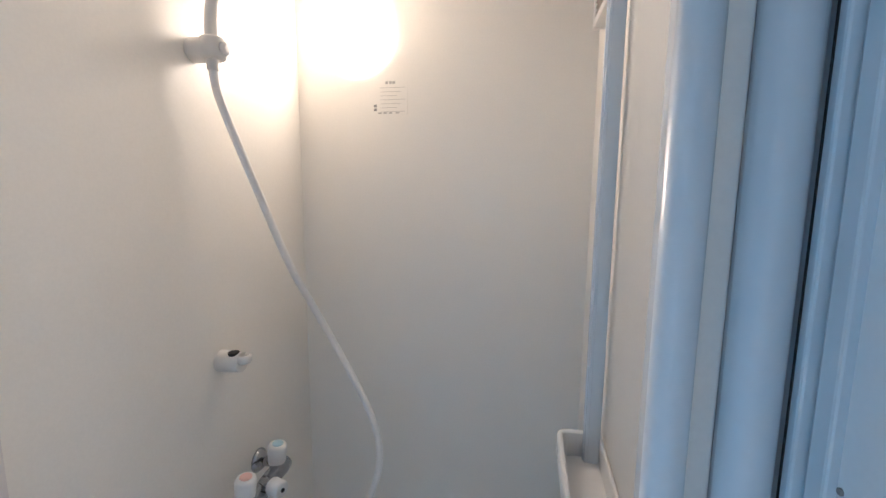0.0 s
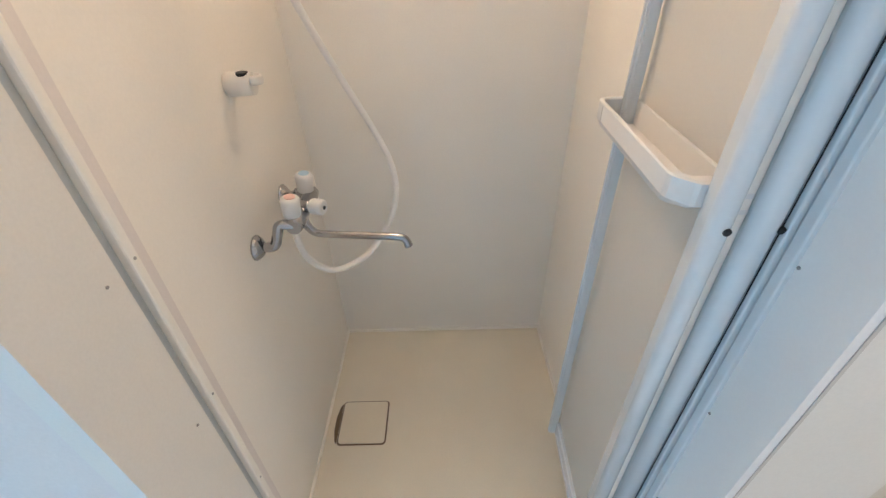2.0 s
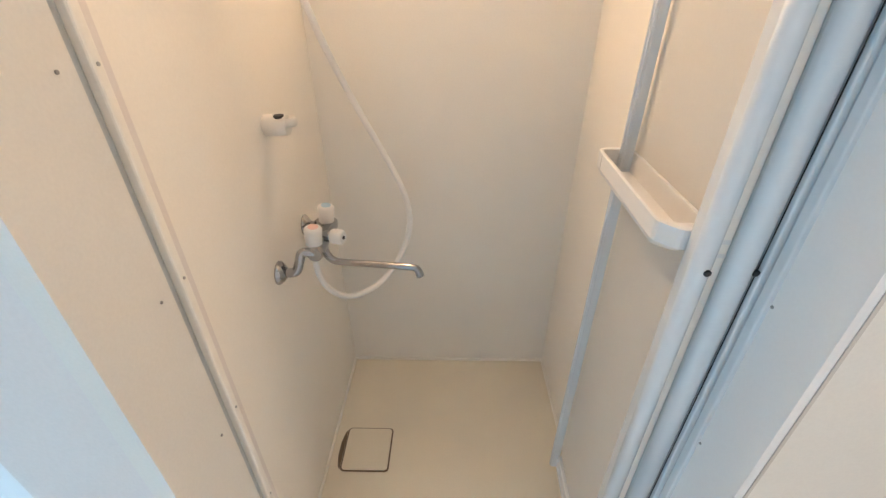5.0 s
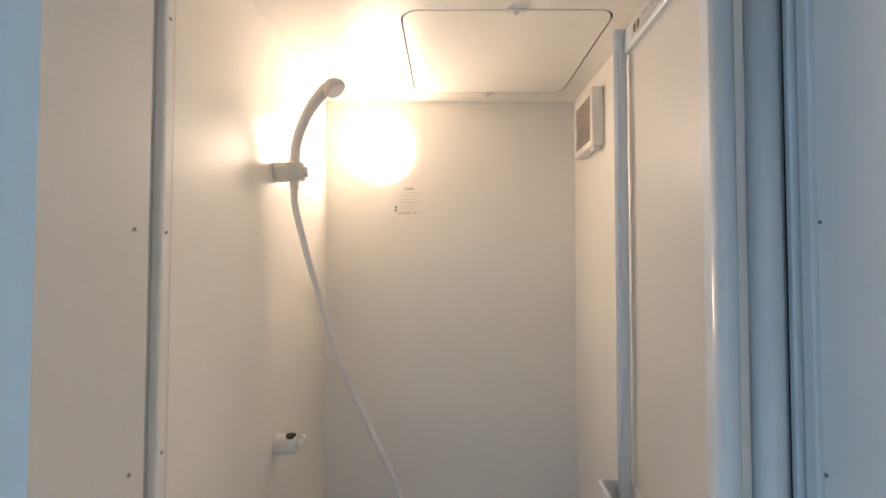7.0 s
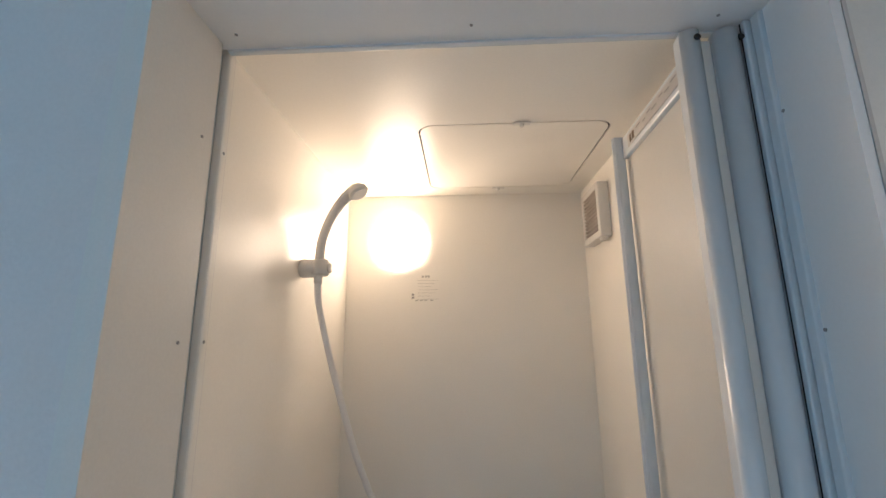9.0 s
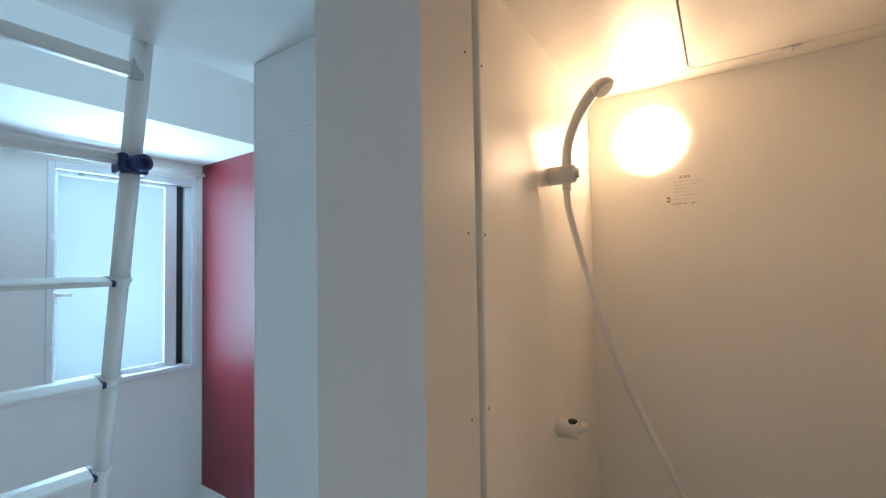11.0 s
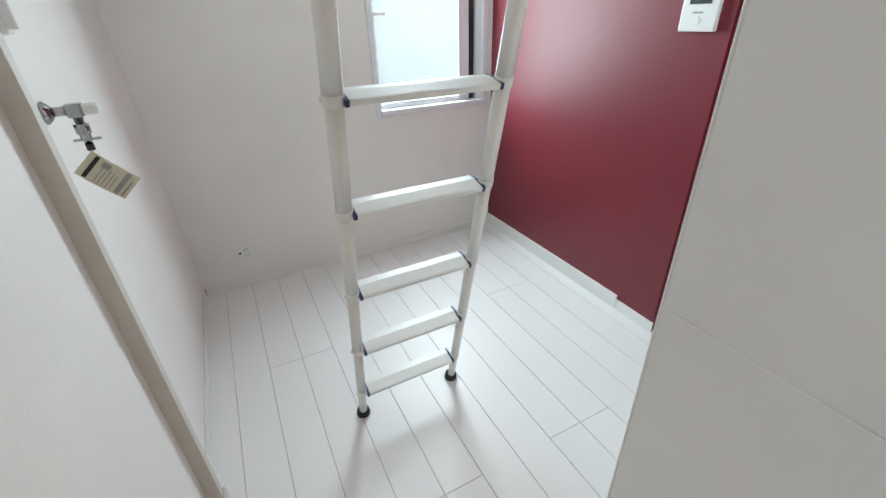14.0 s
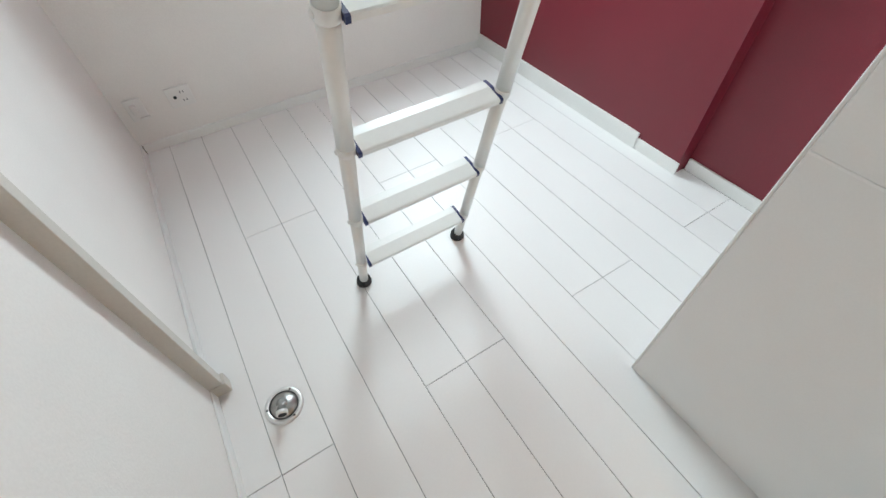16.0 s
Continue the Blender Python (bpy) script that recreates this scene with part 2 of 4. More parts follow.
# ---- the plan ----
LX, RX, BY = -0.42, 0.388, 1.20          # shower walls
SF, SC = 0.093, 2.145                    # shower floor and ceiling
JL, JR = -0.381, 0.384                   # opening's reveals
FR = 0.230                               # outer face of the wall end by the hall
FY, IY = 0.21, 0.352                     # outer face of the front wall, inner end of the reveals
WX = -3.18                               # window wall
RY = 1.315                               # red wall
NY = -0.728                              # tap wall
LZ = 2.166                                # underside of the loft
HZ = 3.35                                # high ceiling

# shower box
structure("wall_shower_left", box(LX - 0.04, IY + 0.012, 0.0, LX, BY, SC + 0.03), M_SHOWER, "smooth ivory shower wall panel on the tap side")
structure("wall_shower_back", box(LX - 0.04, BY, 0.0, RX + 0.05, BY + 0.05, SC + 0.03), M_SHOWER, "smooth ivory shower wall panel behind the round lamp")
structure("wall_shower_right", box(RX, IY + 0.012, 0.0, RX + 0.05, BY, SC + 0.03), M_SHOWER, "smooth ivory shower wall panel beside the folded door")

# ceiling of the shower with its rounded hatch
def rounded(x0, y0, x1, y1, r, n=6):
    out = []
    for cx, cy, a0 in ((x1 - r, y1 - r, 0), (x0 + r, y1 - r, 90), (x0 + r, y0 + r, 180), (x1 - r, y0 + r, 270)):
        for k in range(n + 1):
            a = math.radians(a0 + 90 * k / n)
            out.append((cx + r * math.cos(a), cy + r * math.sin(a)))
    return out


def plate_with_hole(x0, y0, x1, y1, hole, z0, z1):
    bm = bmesh.new()
    n = len(hole)
    ring = []
    cx, cy = sum(p[0] for p in hole) / n, sum(p[1] for p in hole) / n
    for hx, hy in hole:
        dx, dy = hx - cx, hy - cy
        k = min(((x1 if dx > 0 else x0) - cx) / dx if abs(dx) > 1e-9 else 1e9, ((y1 if dy > 0 else y0) - cy) / dy if abs(dy) > 1e-9 else 1e9)
        ring.append((cx + dx * k, cy + dy * k))
    corners = [(x1, y1), (x0, y1), (x0, y0), (x1, y0)]
    for c in corners:
        i = min(range(n), key=lambda i: (ring[i][0] - c[0]) ** 2 + (ring[i][1] - c[1]) ** 2)
        ring[i] = c
    lay = []
    for z in (z0, z1):
        lay.append(([bm.verts.new((*p, z)) for p in hole], [bm.verts.new((*p, z)) for p in ring]))
    for h, r in lay:
        for i in range(n):
            bm.faces.new((h[i], h[(i + 1) % n], r[(i + 1) % n], r[i]))
    for i in range(n):
        bm.faces.new((lay[0][0][i], lay[0][0][(i + 1) % n], lay[1][0][(i + 1) % n], lay[1][0][i]))
        bm.faces.new((lay[0][1][i], lay[0][1][(i + 1) % n], lay[1][1][(i + 1) % n], lay[1][1][i]))
    bmesh.ops.recalc_face_normals(bm, faces=bm.faces)
    return bm


structure("ceiling_shower", plate_with_hole(LX, IY - 0.01, RX, BY, rounded(-0.128, 0.70, 0.328, 1.128, 0.04), SC, SC + 0.02), M_SHOWER, "ivory shower ceiling with a hatch opening")
hatch = thing("ceiling_hatch", (0.1, 0.91, SC), "ivory rounded inspection hatch set in the shower ceiling", "hatch")
part("hatch_lid", prism(rounded(-0.1235, 0.7045, 0.3235, 1.1235, 0.036), SC, SC + 0.004, 2), M_SHOWER, hatch)
# Black plate just above the lid darkens the narrow gap round it.
part("hatch_backing", prism(rounded(-0.1275, 0.7005, 0.3275, 1.1275, 0.039), SC + 0.004, SC + 0.012, 2), M_DARK, hatch, "black sheet painting the shade in the gap round the lid")
for cx, cy in ((0.097, 1.128), (0.115, 0.70)):
    part("hatch_clip", join(box(cx - 0.02, cy - 0.006, SC - 0.005, cx + 0.02, cy + 0.006, SC - 0.0005, 0.0015), lathe_hard([(0, 0.006), (0.006, 0.005), (0.008, 0.003)], (cx, cy, SC - 0.004), (0, 0, -1), 12)), M_IVORYP, hatch)

# tray, threshold
tray = thing("shower_tray", (0, 0.78, 0.0), "beige moulded shower tray with a square drain cover", "shower tray")
part("tray_floor", box(LX, IY + 0.028, 0.0, RX, BY, SF), M_TRAY, tray)
for b in (box(LX, IY + 0.028, SF, LX + 0.007, BY - 0.007, SF + 0.012, 0.002), box(RX - 0.007, IY + 0.028, SF, RX, BY - 0.007, SF + 0.012, 0.002), box(LX, BY - 0.007, SF, RX, BY, SF + 0.012, 0.002)):
    part("tray_rim", b, M_SHOWER, tray)
part("drain_gap", prism(rounded(-0.375, 0.695, -0.212, 0.858, 0.014), SF + 0.0006, SF + 0.0018, 2), M_BROWN, tray, "dark joint round the drain cover")
part("drain_cover", prism(rounded(-0.370, 0.700, -0.217, 0.853, 0.011), SF + 0.001, SF + 0.006, 2), M_TRAY, tray, "square beige drain cover")
# Nothing is cut here: a flat brown patch paints the notch's shade.
part("finger_notch", prism([(-0.376, 0.70), (-0.376, 0.85), (-0.384, 0.838), (-0.391, 0.80), (-0.391, 0.75), (-0.384, 0.712)], SF + 0.0004, SF + 0.0012, 2), M_BROWN, tray, "flat brown patch painting the shade of a finger notch")
sill = thing("door_sill", (0, 0.28, 0.0), "white threshold with a raised metal-edged lip", "sill")
part("sill_board", prism([(FY - 0.004, 0.0), (IY, 0.0), (IY, 0.144), (FY - 0.004, 0.165)], JL, JR, 0), M_TRIM, sill)
part("sill_lip", prism([(IY, 0.0), (IY + 0.028, 0.0), (IY + 0.028, 0.142), (IY + 0.024, 0.148), (IY + 0.009, 0.148), (IY + 0.005, 0.138), (IY, 0.138)], LX, RX, 0), M_ALU, sill, "glossy white aluminium track lip")
for sx in (-0.35, -0.012, 0.34):
    screw((sx, 0.325, 0.148), (0, 0.14, 1), sill)

# reveals and front wall
rev = thing("door_frame", (0, 0.28, 0.0), "white and ivory reveal boards round the shower opening", "door frame")
rl = part("reveal_left", box(JL - 0.03, FY - 0.002, 0.0, JL, IY - 0.008, 2.095), M_REVEAL, rev, "ivory reveal board with screws")
rr_ = part("reveal_right", box(JR, FR - 0.001, 0.0, JR + 0.012, IY - 0.018, 2.095), M_BOARD, rev)
part("reveal_edge", box(JR + 0.0125, FR - 0.002, 0.0, JR + 0.017, FR - 0.0003, 2.095), M_POST, rev, "thin beige edge strip")
rh = part("reveal_head", box(JL - 0.03, FY - 0.002, 2.095, JR + 0.012, IY + 0.004, 2.15), M_BOARD, rev)
# The channel's grey holds the shade it stands in.
part("jamb_channel", (box(JL - 0.034, IY - 0.008, 0.143, JL - 0.012, IY + 0.0155, 2.095, 0.002)), M_GREYALU, rev, "aluminium channel with its shade put into the grey")
part("jamb_edge", box(JL - 0.039, IY + 0.016, 0.143, JL - 0.001, IY + 0.032, SC, 0.003), M_SHOWER, rev)
part("jamb_right", join(box(0.3704, IY - 0.016, 0.143, JR + 0.004, IY + 0.006, 2.095, 0.002), box(0.377, IY - 0.034, 0.143, JR + 0.004, IY - 0.018, 2.095, 0.002)), M_ALU, rev)
part("jamb_seal", box(0.3694, 0.3434, 0.166, 0.3704, 0.3446, 2.094), M_DARK, rev, "thin black rubber seal")
part("head_strip", box(JL, IY + 0.004, 2.092, RX, IY + 0.016, SC, 0.002), M_ALU, rev)
for i in range(8):
    z = 0.29 + 0.2745 * (i - 0.01)
    if z < 2.05:
        screw((JL, 0.321, z), (1, 0, 0), rl)
        screw((JR, 0.315, z + 0.008), (-1, 0, 0), rr_)
        screw((JL - 0.001, 0.3755, z), (1, 0, 0), rev, M_STEEL)
for sx in (-0.35, -0.01, 0.33):
    screw((sx, 0.325, 2.095), (0, 0, -1), rh)
structure("wall_front_left", box(-0.586, FY, 0.0, JL - 0.03, 0.43, LZ), M_PIER, "warm white papered pier between shower and room")
structure("wall_front_left_fill", box(-0.58, 0.43, 0.0, LX - 0.04, 1.40, LZ), M_BOARD, "white wall along the shower side")
structure("wall_front_right", box(JR + 0.012, FR, 0.0, 0.595, IY + 0.012, LZ), M_REVEAL, "white papered wall end beside the shower opening")
structure("wall_shower_side_right", box(RX + 0.05, IY + 0.012, 0.0, 0.595, 1.4, LZ), M_WALL, "white papered wall along the hall")
structure("wall_front_head", box(JL - 0.03, FY, 2.15, JR + 0.012, IY + 0.02, LZ + 0.06), M_BOARD, "white head above the shower opening")
# boarded partition with two joints
pan = thing("partition_panel", (-0.85, 0.45, 0.0), "white melamine partition in three stacked boards with edge trim", "partition", kind="structure")
part("core", box(-1.10, 0.438, 0.0, -0.58, 0.468, LZ), M_TRIM, pan)
for z0, z1 in ((0.0, 0.8435), (0.8445, 1.9545), (1.9555, LZ)):
    part("board", box(-1.10, 0.430, z0, -0.582, 0.438, z1, 0.0012, 1), M_BOARD, pan)
# Brighter white strips paint the highlight along the two board joints.
for z in (0.844, 1.955):
    part("joint_strip", box(-1.10, 0.4275, z - 0.003, -0.582, 0.4305, z + 0.003, 0.0012, 2), M_JOINT_LIGHT, pan)
part("edge_trim", box(-1.1075, 0.429, 0.0, -1.10, 0.470, LZ, 0.002), M_TRIM, pan)
structure("wall_partition_back", box(-1.10, 0.468, 0.0, -1.06, 1.40, LZ), M_WALL, "white wall behind the partition")

# room shell
def wall_with_window():
    y0, y1, z0, z1 = 0.50, 1.262, 0.935, 2.205
    return join(box(WX - 0.16, -0.9, 0, WX, y0, HZ), box(WX - 0.16, y1, 0, WX, 1.55, HZ), box(WX - 0.16, y0, 0, WX, y1, z0), box(WX - 0.16, y0, z1, WX, y1, HZ))


structure("wall_window", wall_with_window(), M_WALL, "white textured wallpaper wall with a frosted window")
structure("wall_red", box(WX, RY, 0.0, -1.645, RY + 0.2, HZ), M_RED, "wine red satin wallpaper wall")
structure("wall_red_pilaster", box(-1.815, RY - 0.003, 0.06, -1.645, RY, HZ), M_RED, "wine red papered strip of the red wall")
structure("wall_red_recess", box(-1.645, RY + 0.075, 0.0, -0.58, RY + 0.2, HZ), M_RED, "recessed wine red wallpaper wall")
structure("wall_tap", box(WX, NY - 0.12, 0.0, -1.76, NY, HZ), M_WALL, "white papered wall with a washing machine tap")
structure("wall_near", box(-1.73, NY - 0.12, 0.0, 2.2, NY + 0.013, HZ), M_WALL, "plain white papered wall near the entrance")
structure("wall_hall_end", box(2.2, NY - 0.12, 0.0, 2.3, 2.0, HZ), M_WALL, "plain white hall end wall")
structure("wall_hall_back", box(0.45, 1.9, 0.0, 2.2, 2.0, HZ), M_WALL, "plain white hall back wall")
# Out-of-view end wall, opened only to let the added loft lamp through.
structure("wall_loft_end", join(box(1.36, NY, LZ + 0.12, 1.46, -0.45, HZ), box(1.36, 1.05, LZ + 0.12, 1.46, 1.39, HZ), box(1.36, -0.45, LZ + 0.12, 1.46, 1.05, 2.48), box(1.36, -0.45, 3.22, 1.46, 1.05, HZ)), M_WALL, "white unseen loft end wall with an opening for the added lamp")
structure("wall_loft_side", box(-0.58, 1.39, LZ + 0.1, 1.46, 1.49, HZ), M_WALL, "plain white loft side wall")
structure("wall_near_post", box(-1.76, NY - 0.12, 0.0, -1.73, NY, HZ), M_WALL, "white wall joint behind the post")
structure("ceiling_loft_underside", box(-1.215, NY - 0.008, LZ, 2.2, 1.9, LZ + 0.1), M_CEIL, "white papered underside of the loft")
structure("ceiling_high", box(WX, NY - 0.1, HZ, 2.2, 2.0, HZ + 0.1), M_CEIL, "white papered high ceiling")
structure("ceiling_window_bay", box(WX, NY, 2.355, -2.43, RY, 2.40), M_CEIL, "white papered dropped soffit above the window")
structure("wall_fascia", box(-2.43, NY, 2.352, -2.39, RY, HZ), M_WALL, "white papered drop wall above the window bay")

# skirtings
def skirting(b, label="white low wooden skirting board"):
    return solid("baseboard", b, M_TRIM, label, "baseboard", kind="structure")


skirting(box(WX, NY, 0.0, WX + 0.01, RY - 0.012, 0.05, 0.002))
skirting(box(WX, RY - 0.012, 0.0, -1.875, RY, 0.085, 0.002))
skirting(box(-1.875, RY - 0.009, 0.0, -1.640, RY, 0.06, 0.002))
skirting(box(-1.640, RY + 0.063, 0.0, -1.10, RY + 0.075, 0.06, 0.002))
skirting(box(WX + 0.01, NY, 0.0, -1.76, NY + 0.01, 0.05, 0.002))
skirting(box(-1.7215, NY + 0.013, 0.0, 2.2, NY + 0.019, 0.05, 0.002))
solid("corner_joint", box(WX + 0.010, NY + 0.010, 0.0, WX + 0.0125, NY + 0.0135, 0.052), M_BROWN, "dark open joint between two skirting boards", "joint", kind="structure")
post = thing("door_post", (-1.745, -0.7, 0.0), "beige laminate door post with a plinth block", "door post", kind="structure")
part("post", box(-1.76, NY, 0.055, -1.725, -0.675, 2.14, 0.002), M_POST, post)
part("plinth", box(-1.763, NY, 0.0, -1.722, -0.666, 0.055, 0.002), M_POST, post)

# ---- window ----
win = thing("window_1", (WX, 0.88, 0.92), "white aluminium casement window with frosted glass, standing ajar", "window", kind="structure")
part("window_frame", join(box(WX - 0.15, 0.480, 0.915, WX + 0.012, 0.512, 2.235, 0.003), box(WX - 0.15, 1.24, 0.915, WX + 0.012, 1.282, 2.235, 0.003),
     box(WX - 0.15, 0.512, 2.19, WX + 0.012, 1.24, 2.235, 0.003)), M_ALU, win)
part("window_sill", box(WX - 0.15, 0.512, 0.915, WX + 0.018, 1.24, 0.95, 0.003), M_ALU, win)
sash = part("sash", join(box(WX - 0.07, 0.514, 0.952, WX - 0.035, 0.535, 2.188, 0.003), box(WX - 0.07, 1.085, 0.952, WX - 0.035, 1.160, 2.188, 0.003),
     box(WX - 0.07, 0.535, 2.165, WX - 0.035, 1.085, 2.188, 0.003), box(WX - 0.07, 0.535, 0.952, WX - 0.035, 1.085, 0.985, 0.003)), M_ALU, win)
pane = part("pane", box(WX - 0.056, 0.535, 0.985, WX - 0.050, 1.085, 2.165), M_FROST, win, "frosted glass pane")
pane.visible_shadow = False
# Solid black sheet carries the darkness of the open gap.
part("gap_screen", box(WX - 0.075, 1.160, 0.952, WX - 0.05, 1.205, 2.188), M_DARK, win, "black sheet standing in for the dark gap beside the sash")
part("side_channel", box(WX - 0.07, 1.205, 0.952, WX - 0.02, 1.24, 2.188, 0.003), M_ALU, win)
part("window_handle", join(box(WX - 0.038, 0.516, 1.44, WX - 0.010, 0.532, 1.49, 0.003), box(WX - 0.022, 0.52, 1.462, WX - 0.010, 0.60, 1.48, 0.004)), M_PLASTIC, win)
for hz in (1.18, 1.80):
    part("latch", box(WX + 0.010, 0.488, hz - 0.02, WX + 0.018, 0.505, hz + 0.02, 0.003), M_PLASTIC, win)
part("blind_catch", box(WX - 0.034, 0.62, 2.175, WX - 0.02, 0.65, 2.186, 0.002), M_GREY, win)
# Unseen pale sheet, added to close off the outside behind the pane.
structure("backdrop", box(WX - 0.42, -0.2, 0.5, WX - 0.40, 1.9, 2.9), mat("pale_backdrop_sheet", (0.75, 0.78, 0.8), 0.8), "pale unseen backdrop sheet added outside the frosted window")
rod = thing("curtain_rod", (WX, 0.8, 2.27), "white round curtain rod on end brackets above the window", "curtain rod")
part("rod", tube([(WX + 0.085, 0.335, 2.262), (WX + 0.085, 1.285, 2.268)], 0.012), M_LADDER, rod)
for y in (0.345, 1.275):
    part("bracket", join(tube([(WX, y, 2.268), (WX + 0.085, y, 2.266)], 0.008, 10), lathe_hard([(0, 0.018), (0.006, 0.018), (0.008, 0.014)], (WX, y, 2.268), (1, 0, 0), 14)), M_LADDER, rod)
part("finial", lathe_hard([(0, 0.013), (0.01, 0.016), (0.016, 0.012)], (WX + 0.085, 0.335, 2.262), (0, -1, 0), 14), M_LADDER, rod)

# ---- air conditioner ----
ac = thing("air_conditioner", (WX, -0.13, 1.92), "white wall-mounted split air conditioner above the outlets", "air conditioner")
AX = WX + 0.225
part("body", prism([(WX, 1.925), (WX + 0.16, 1.905), (AX - 0.012, 1.955), (AX, 2.03), (AX, 2.04), (WX, 2.04)], -0.522, 0.245, 1), M_PLASTIC, ac)
part("front_panel", prism([(WX, 2.046), (AX + 0.004, 2.046), (AX - 0.006, 2.175), (AX - 0.03, 2.196), (WX, 2.20)], -0.524, 0.247, 1), M_PLASTIC, ac, "smooth white front panel")
part("dark_slot", box(WX, -0.46, 2.0395, AX - 0.004, 0.247 - 0.004, 2.0465), M_DARK, ac, "dark air slot")
part("flap", prism([(WX + 0.172, 1.912), (AX - 0.009, 1.958), (AX - 0.006, 1.957), (WX + 0.175, 1.909)], -0.47, 0.13, 1), M_PLASTIC, ac)
part("receiver_box", box(AX - 0.03, 0.145, 1.955, AX - 0.004, 0.235, 2.03, 0.004), M_PLASTIC, ac)
part("emblem", box(AX - 0.005, -0.145, 2.10, AX + 0.0015, -0.115, 2.135), M_DARK, ac, "small dark square emblem")
part("name_bar", box(AX - 0.012, -0.49, 2.158, AX - 0.003, -0.435, 2.166), M_GREY, ac, "small grey bar of lettering")
part("indicator", box(AX - 0.002, 0.185, 1.995, AX - 0.0015 - 0.001, 0.215, 1.999), M_GREY, ac)
loop = thing("cable_loop", (WX, -0.63, 1.78), "cream cable loop hanging from the wall by the air conditioner", "cable")
part("cable", tube(smooth_path([(WX + 0.005, -0.675, 1.90), (WX + 0.02, -0.672, 1.80), (WX + 0.03, -0.63, 1.752), (WX + 0.03, -0.588, 1.80), (WX + 0.02, -0.583, 1.90)], 8), 0.006, 10), M_IVORYP, loop)
part("sleeve", lathe_hard([(0, 0.032), (0.012, 0.03), (0.014, 0.02)], (WX, -0.628, 1.90), (1, 0, 0), 20), M_IVORYP, loop)

# ---- switch, outlets ----
sw = thing("remote_holder", (WX, 0.196, 1.70), "white remote control in its wall holder", "remote control")
part("holder", box(WX, 0.155, 1.645, WX + 0.022, 0.238, 1.75, 0.004), M_PLASTIC, sw)
part("remote", box(WX + 0.016, 0.172, 1.665, WX + 0.032, 0.220, 1.768, 0.006), M_PLASTIC, sw)
part("remote_screen", box(WX + 0.0315, 0.180, 1.72, WX + 0.0335, 0.212, 1.755, 0.0005, 1), M_PRINT, sw)
out = thing("wall_outlet", (WX, -0.47, 0.22), "white wall plate with a power socket and an aerial jack", "outlet")
part("plate", box(WX, -0.508, 0.176, WX + 0.010, -0.400, 0.274, 0.003), M_PLASTIC, out)
part("aerial_jack", lathe_hard([(0, 0.0075), (0.004, 0.0075), (0.004, 0.004), (0.007, 0.003)], (WX + 0.009, -0.476, 0.228), (1, 0, 0), 14), M_DARK, out)
for y in (-0.446, -0.432):
    for z in (0.206, 0.246):
        part("slot", box(WX + 0.0085, y - 0.0018, z - 0.005, WX + 0.0107, y + 0.0018, z + 0.005), M_DARK, out)
out2 = thing("wall_outlet", (WX, -0.64, 0.22), "white wall plate with a plugged adaptor", "outlet")
part("plate", box(WX, -0.686, 0.168, WX + 0.010, -0.614, 0.272, 0.003), M_PLASTIC, out2)
part("plug", join(box(WX + 0.006, -0.668, 0.205, WX + 0.03, -0.644, 0.25, 0.005), box(WX + 0.008, -0.655, 0.17, WX + 0.02, -0.610, 0.184, 0.003)), M_PLASTIC, out2)

# ---- intercom on red wall ----
ic = thing("intercom", (-1.77, RY, 1.46), "white video intercom with a black screen on the red wall", "intercom")
part("case", box(-1.845, RY - 0.022, 1.365, -1.70, RY, 1.562, 0.005), M_PLASTIC, ic)
part("screen", box(-1.815, RY - 0.024, 1.455, -1.73, RY - 0.021, 1.535), M_DARK, ic, "black screen")
part("speaker_bar", box(-1.795, RY - 0.0235, 1.425, -1.755, RY - 0.0215, 1.431), M_GREY, ic)
part("button", lathe_hard([(0, 0.012), (0.003, 0.011)], (-1.772, RY - 0.0215, 1.402), (0, -1, 0), 14), M_PLASTIC, ic)
# hanger pole
hp = thing("hanger_pole", (-2.0, 1.24, 2.28), "chrome hanging pole on brackets along the red wall", "hanging pole")
part("pole", tube([(-2.30, 1.225, 2.283), (-1.25, 1.225, 2.283)], 0.0125), M_CHROME, hp)
part("end_cap", lathe_hard([(0, 0.014), (0.008, 0.014), (0.012, 0.01)], (-2.295, 1.225, 2.283), (-1, 0, 0), 16), M_CHROME, hp)
for x in (-2.26, -1.30):
    part("bracket", join(tube([(x, RY, 2.262), (x, 1.225, 2.27)], 0.007, 10), lathe_hard([(0, 0.02), (0.005, 0.02), (0.008, 0.012)], (x, RY, 2.262), (0, -1, 0), 16)), M_CHROME, hp)

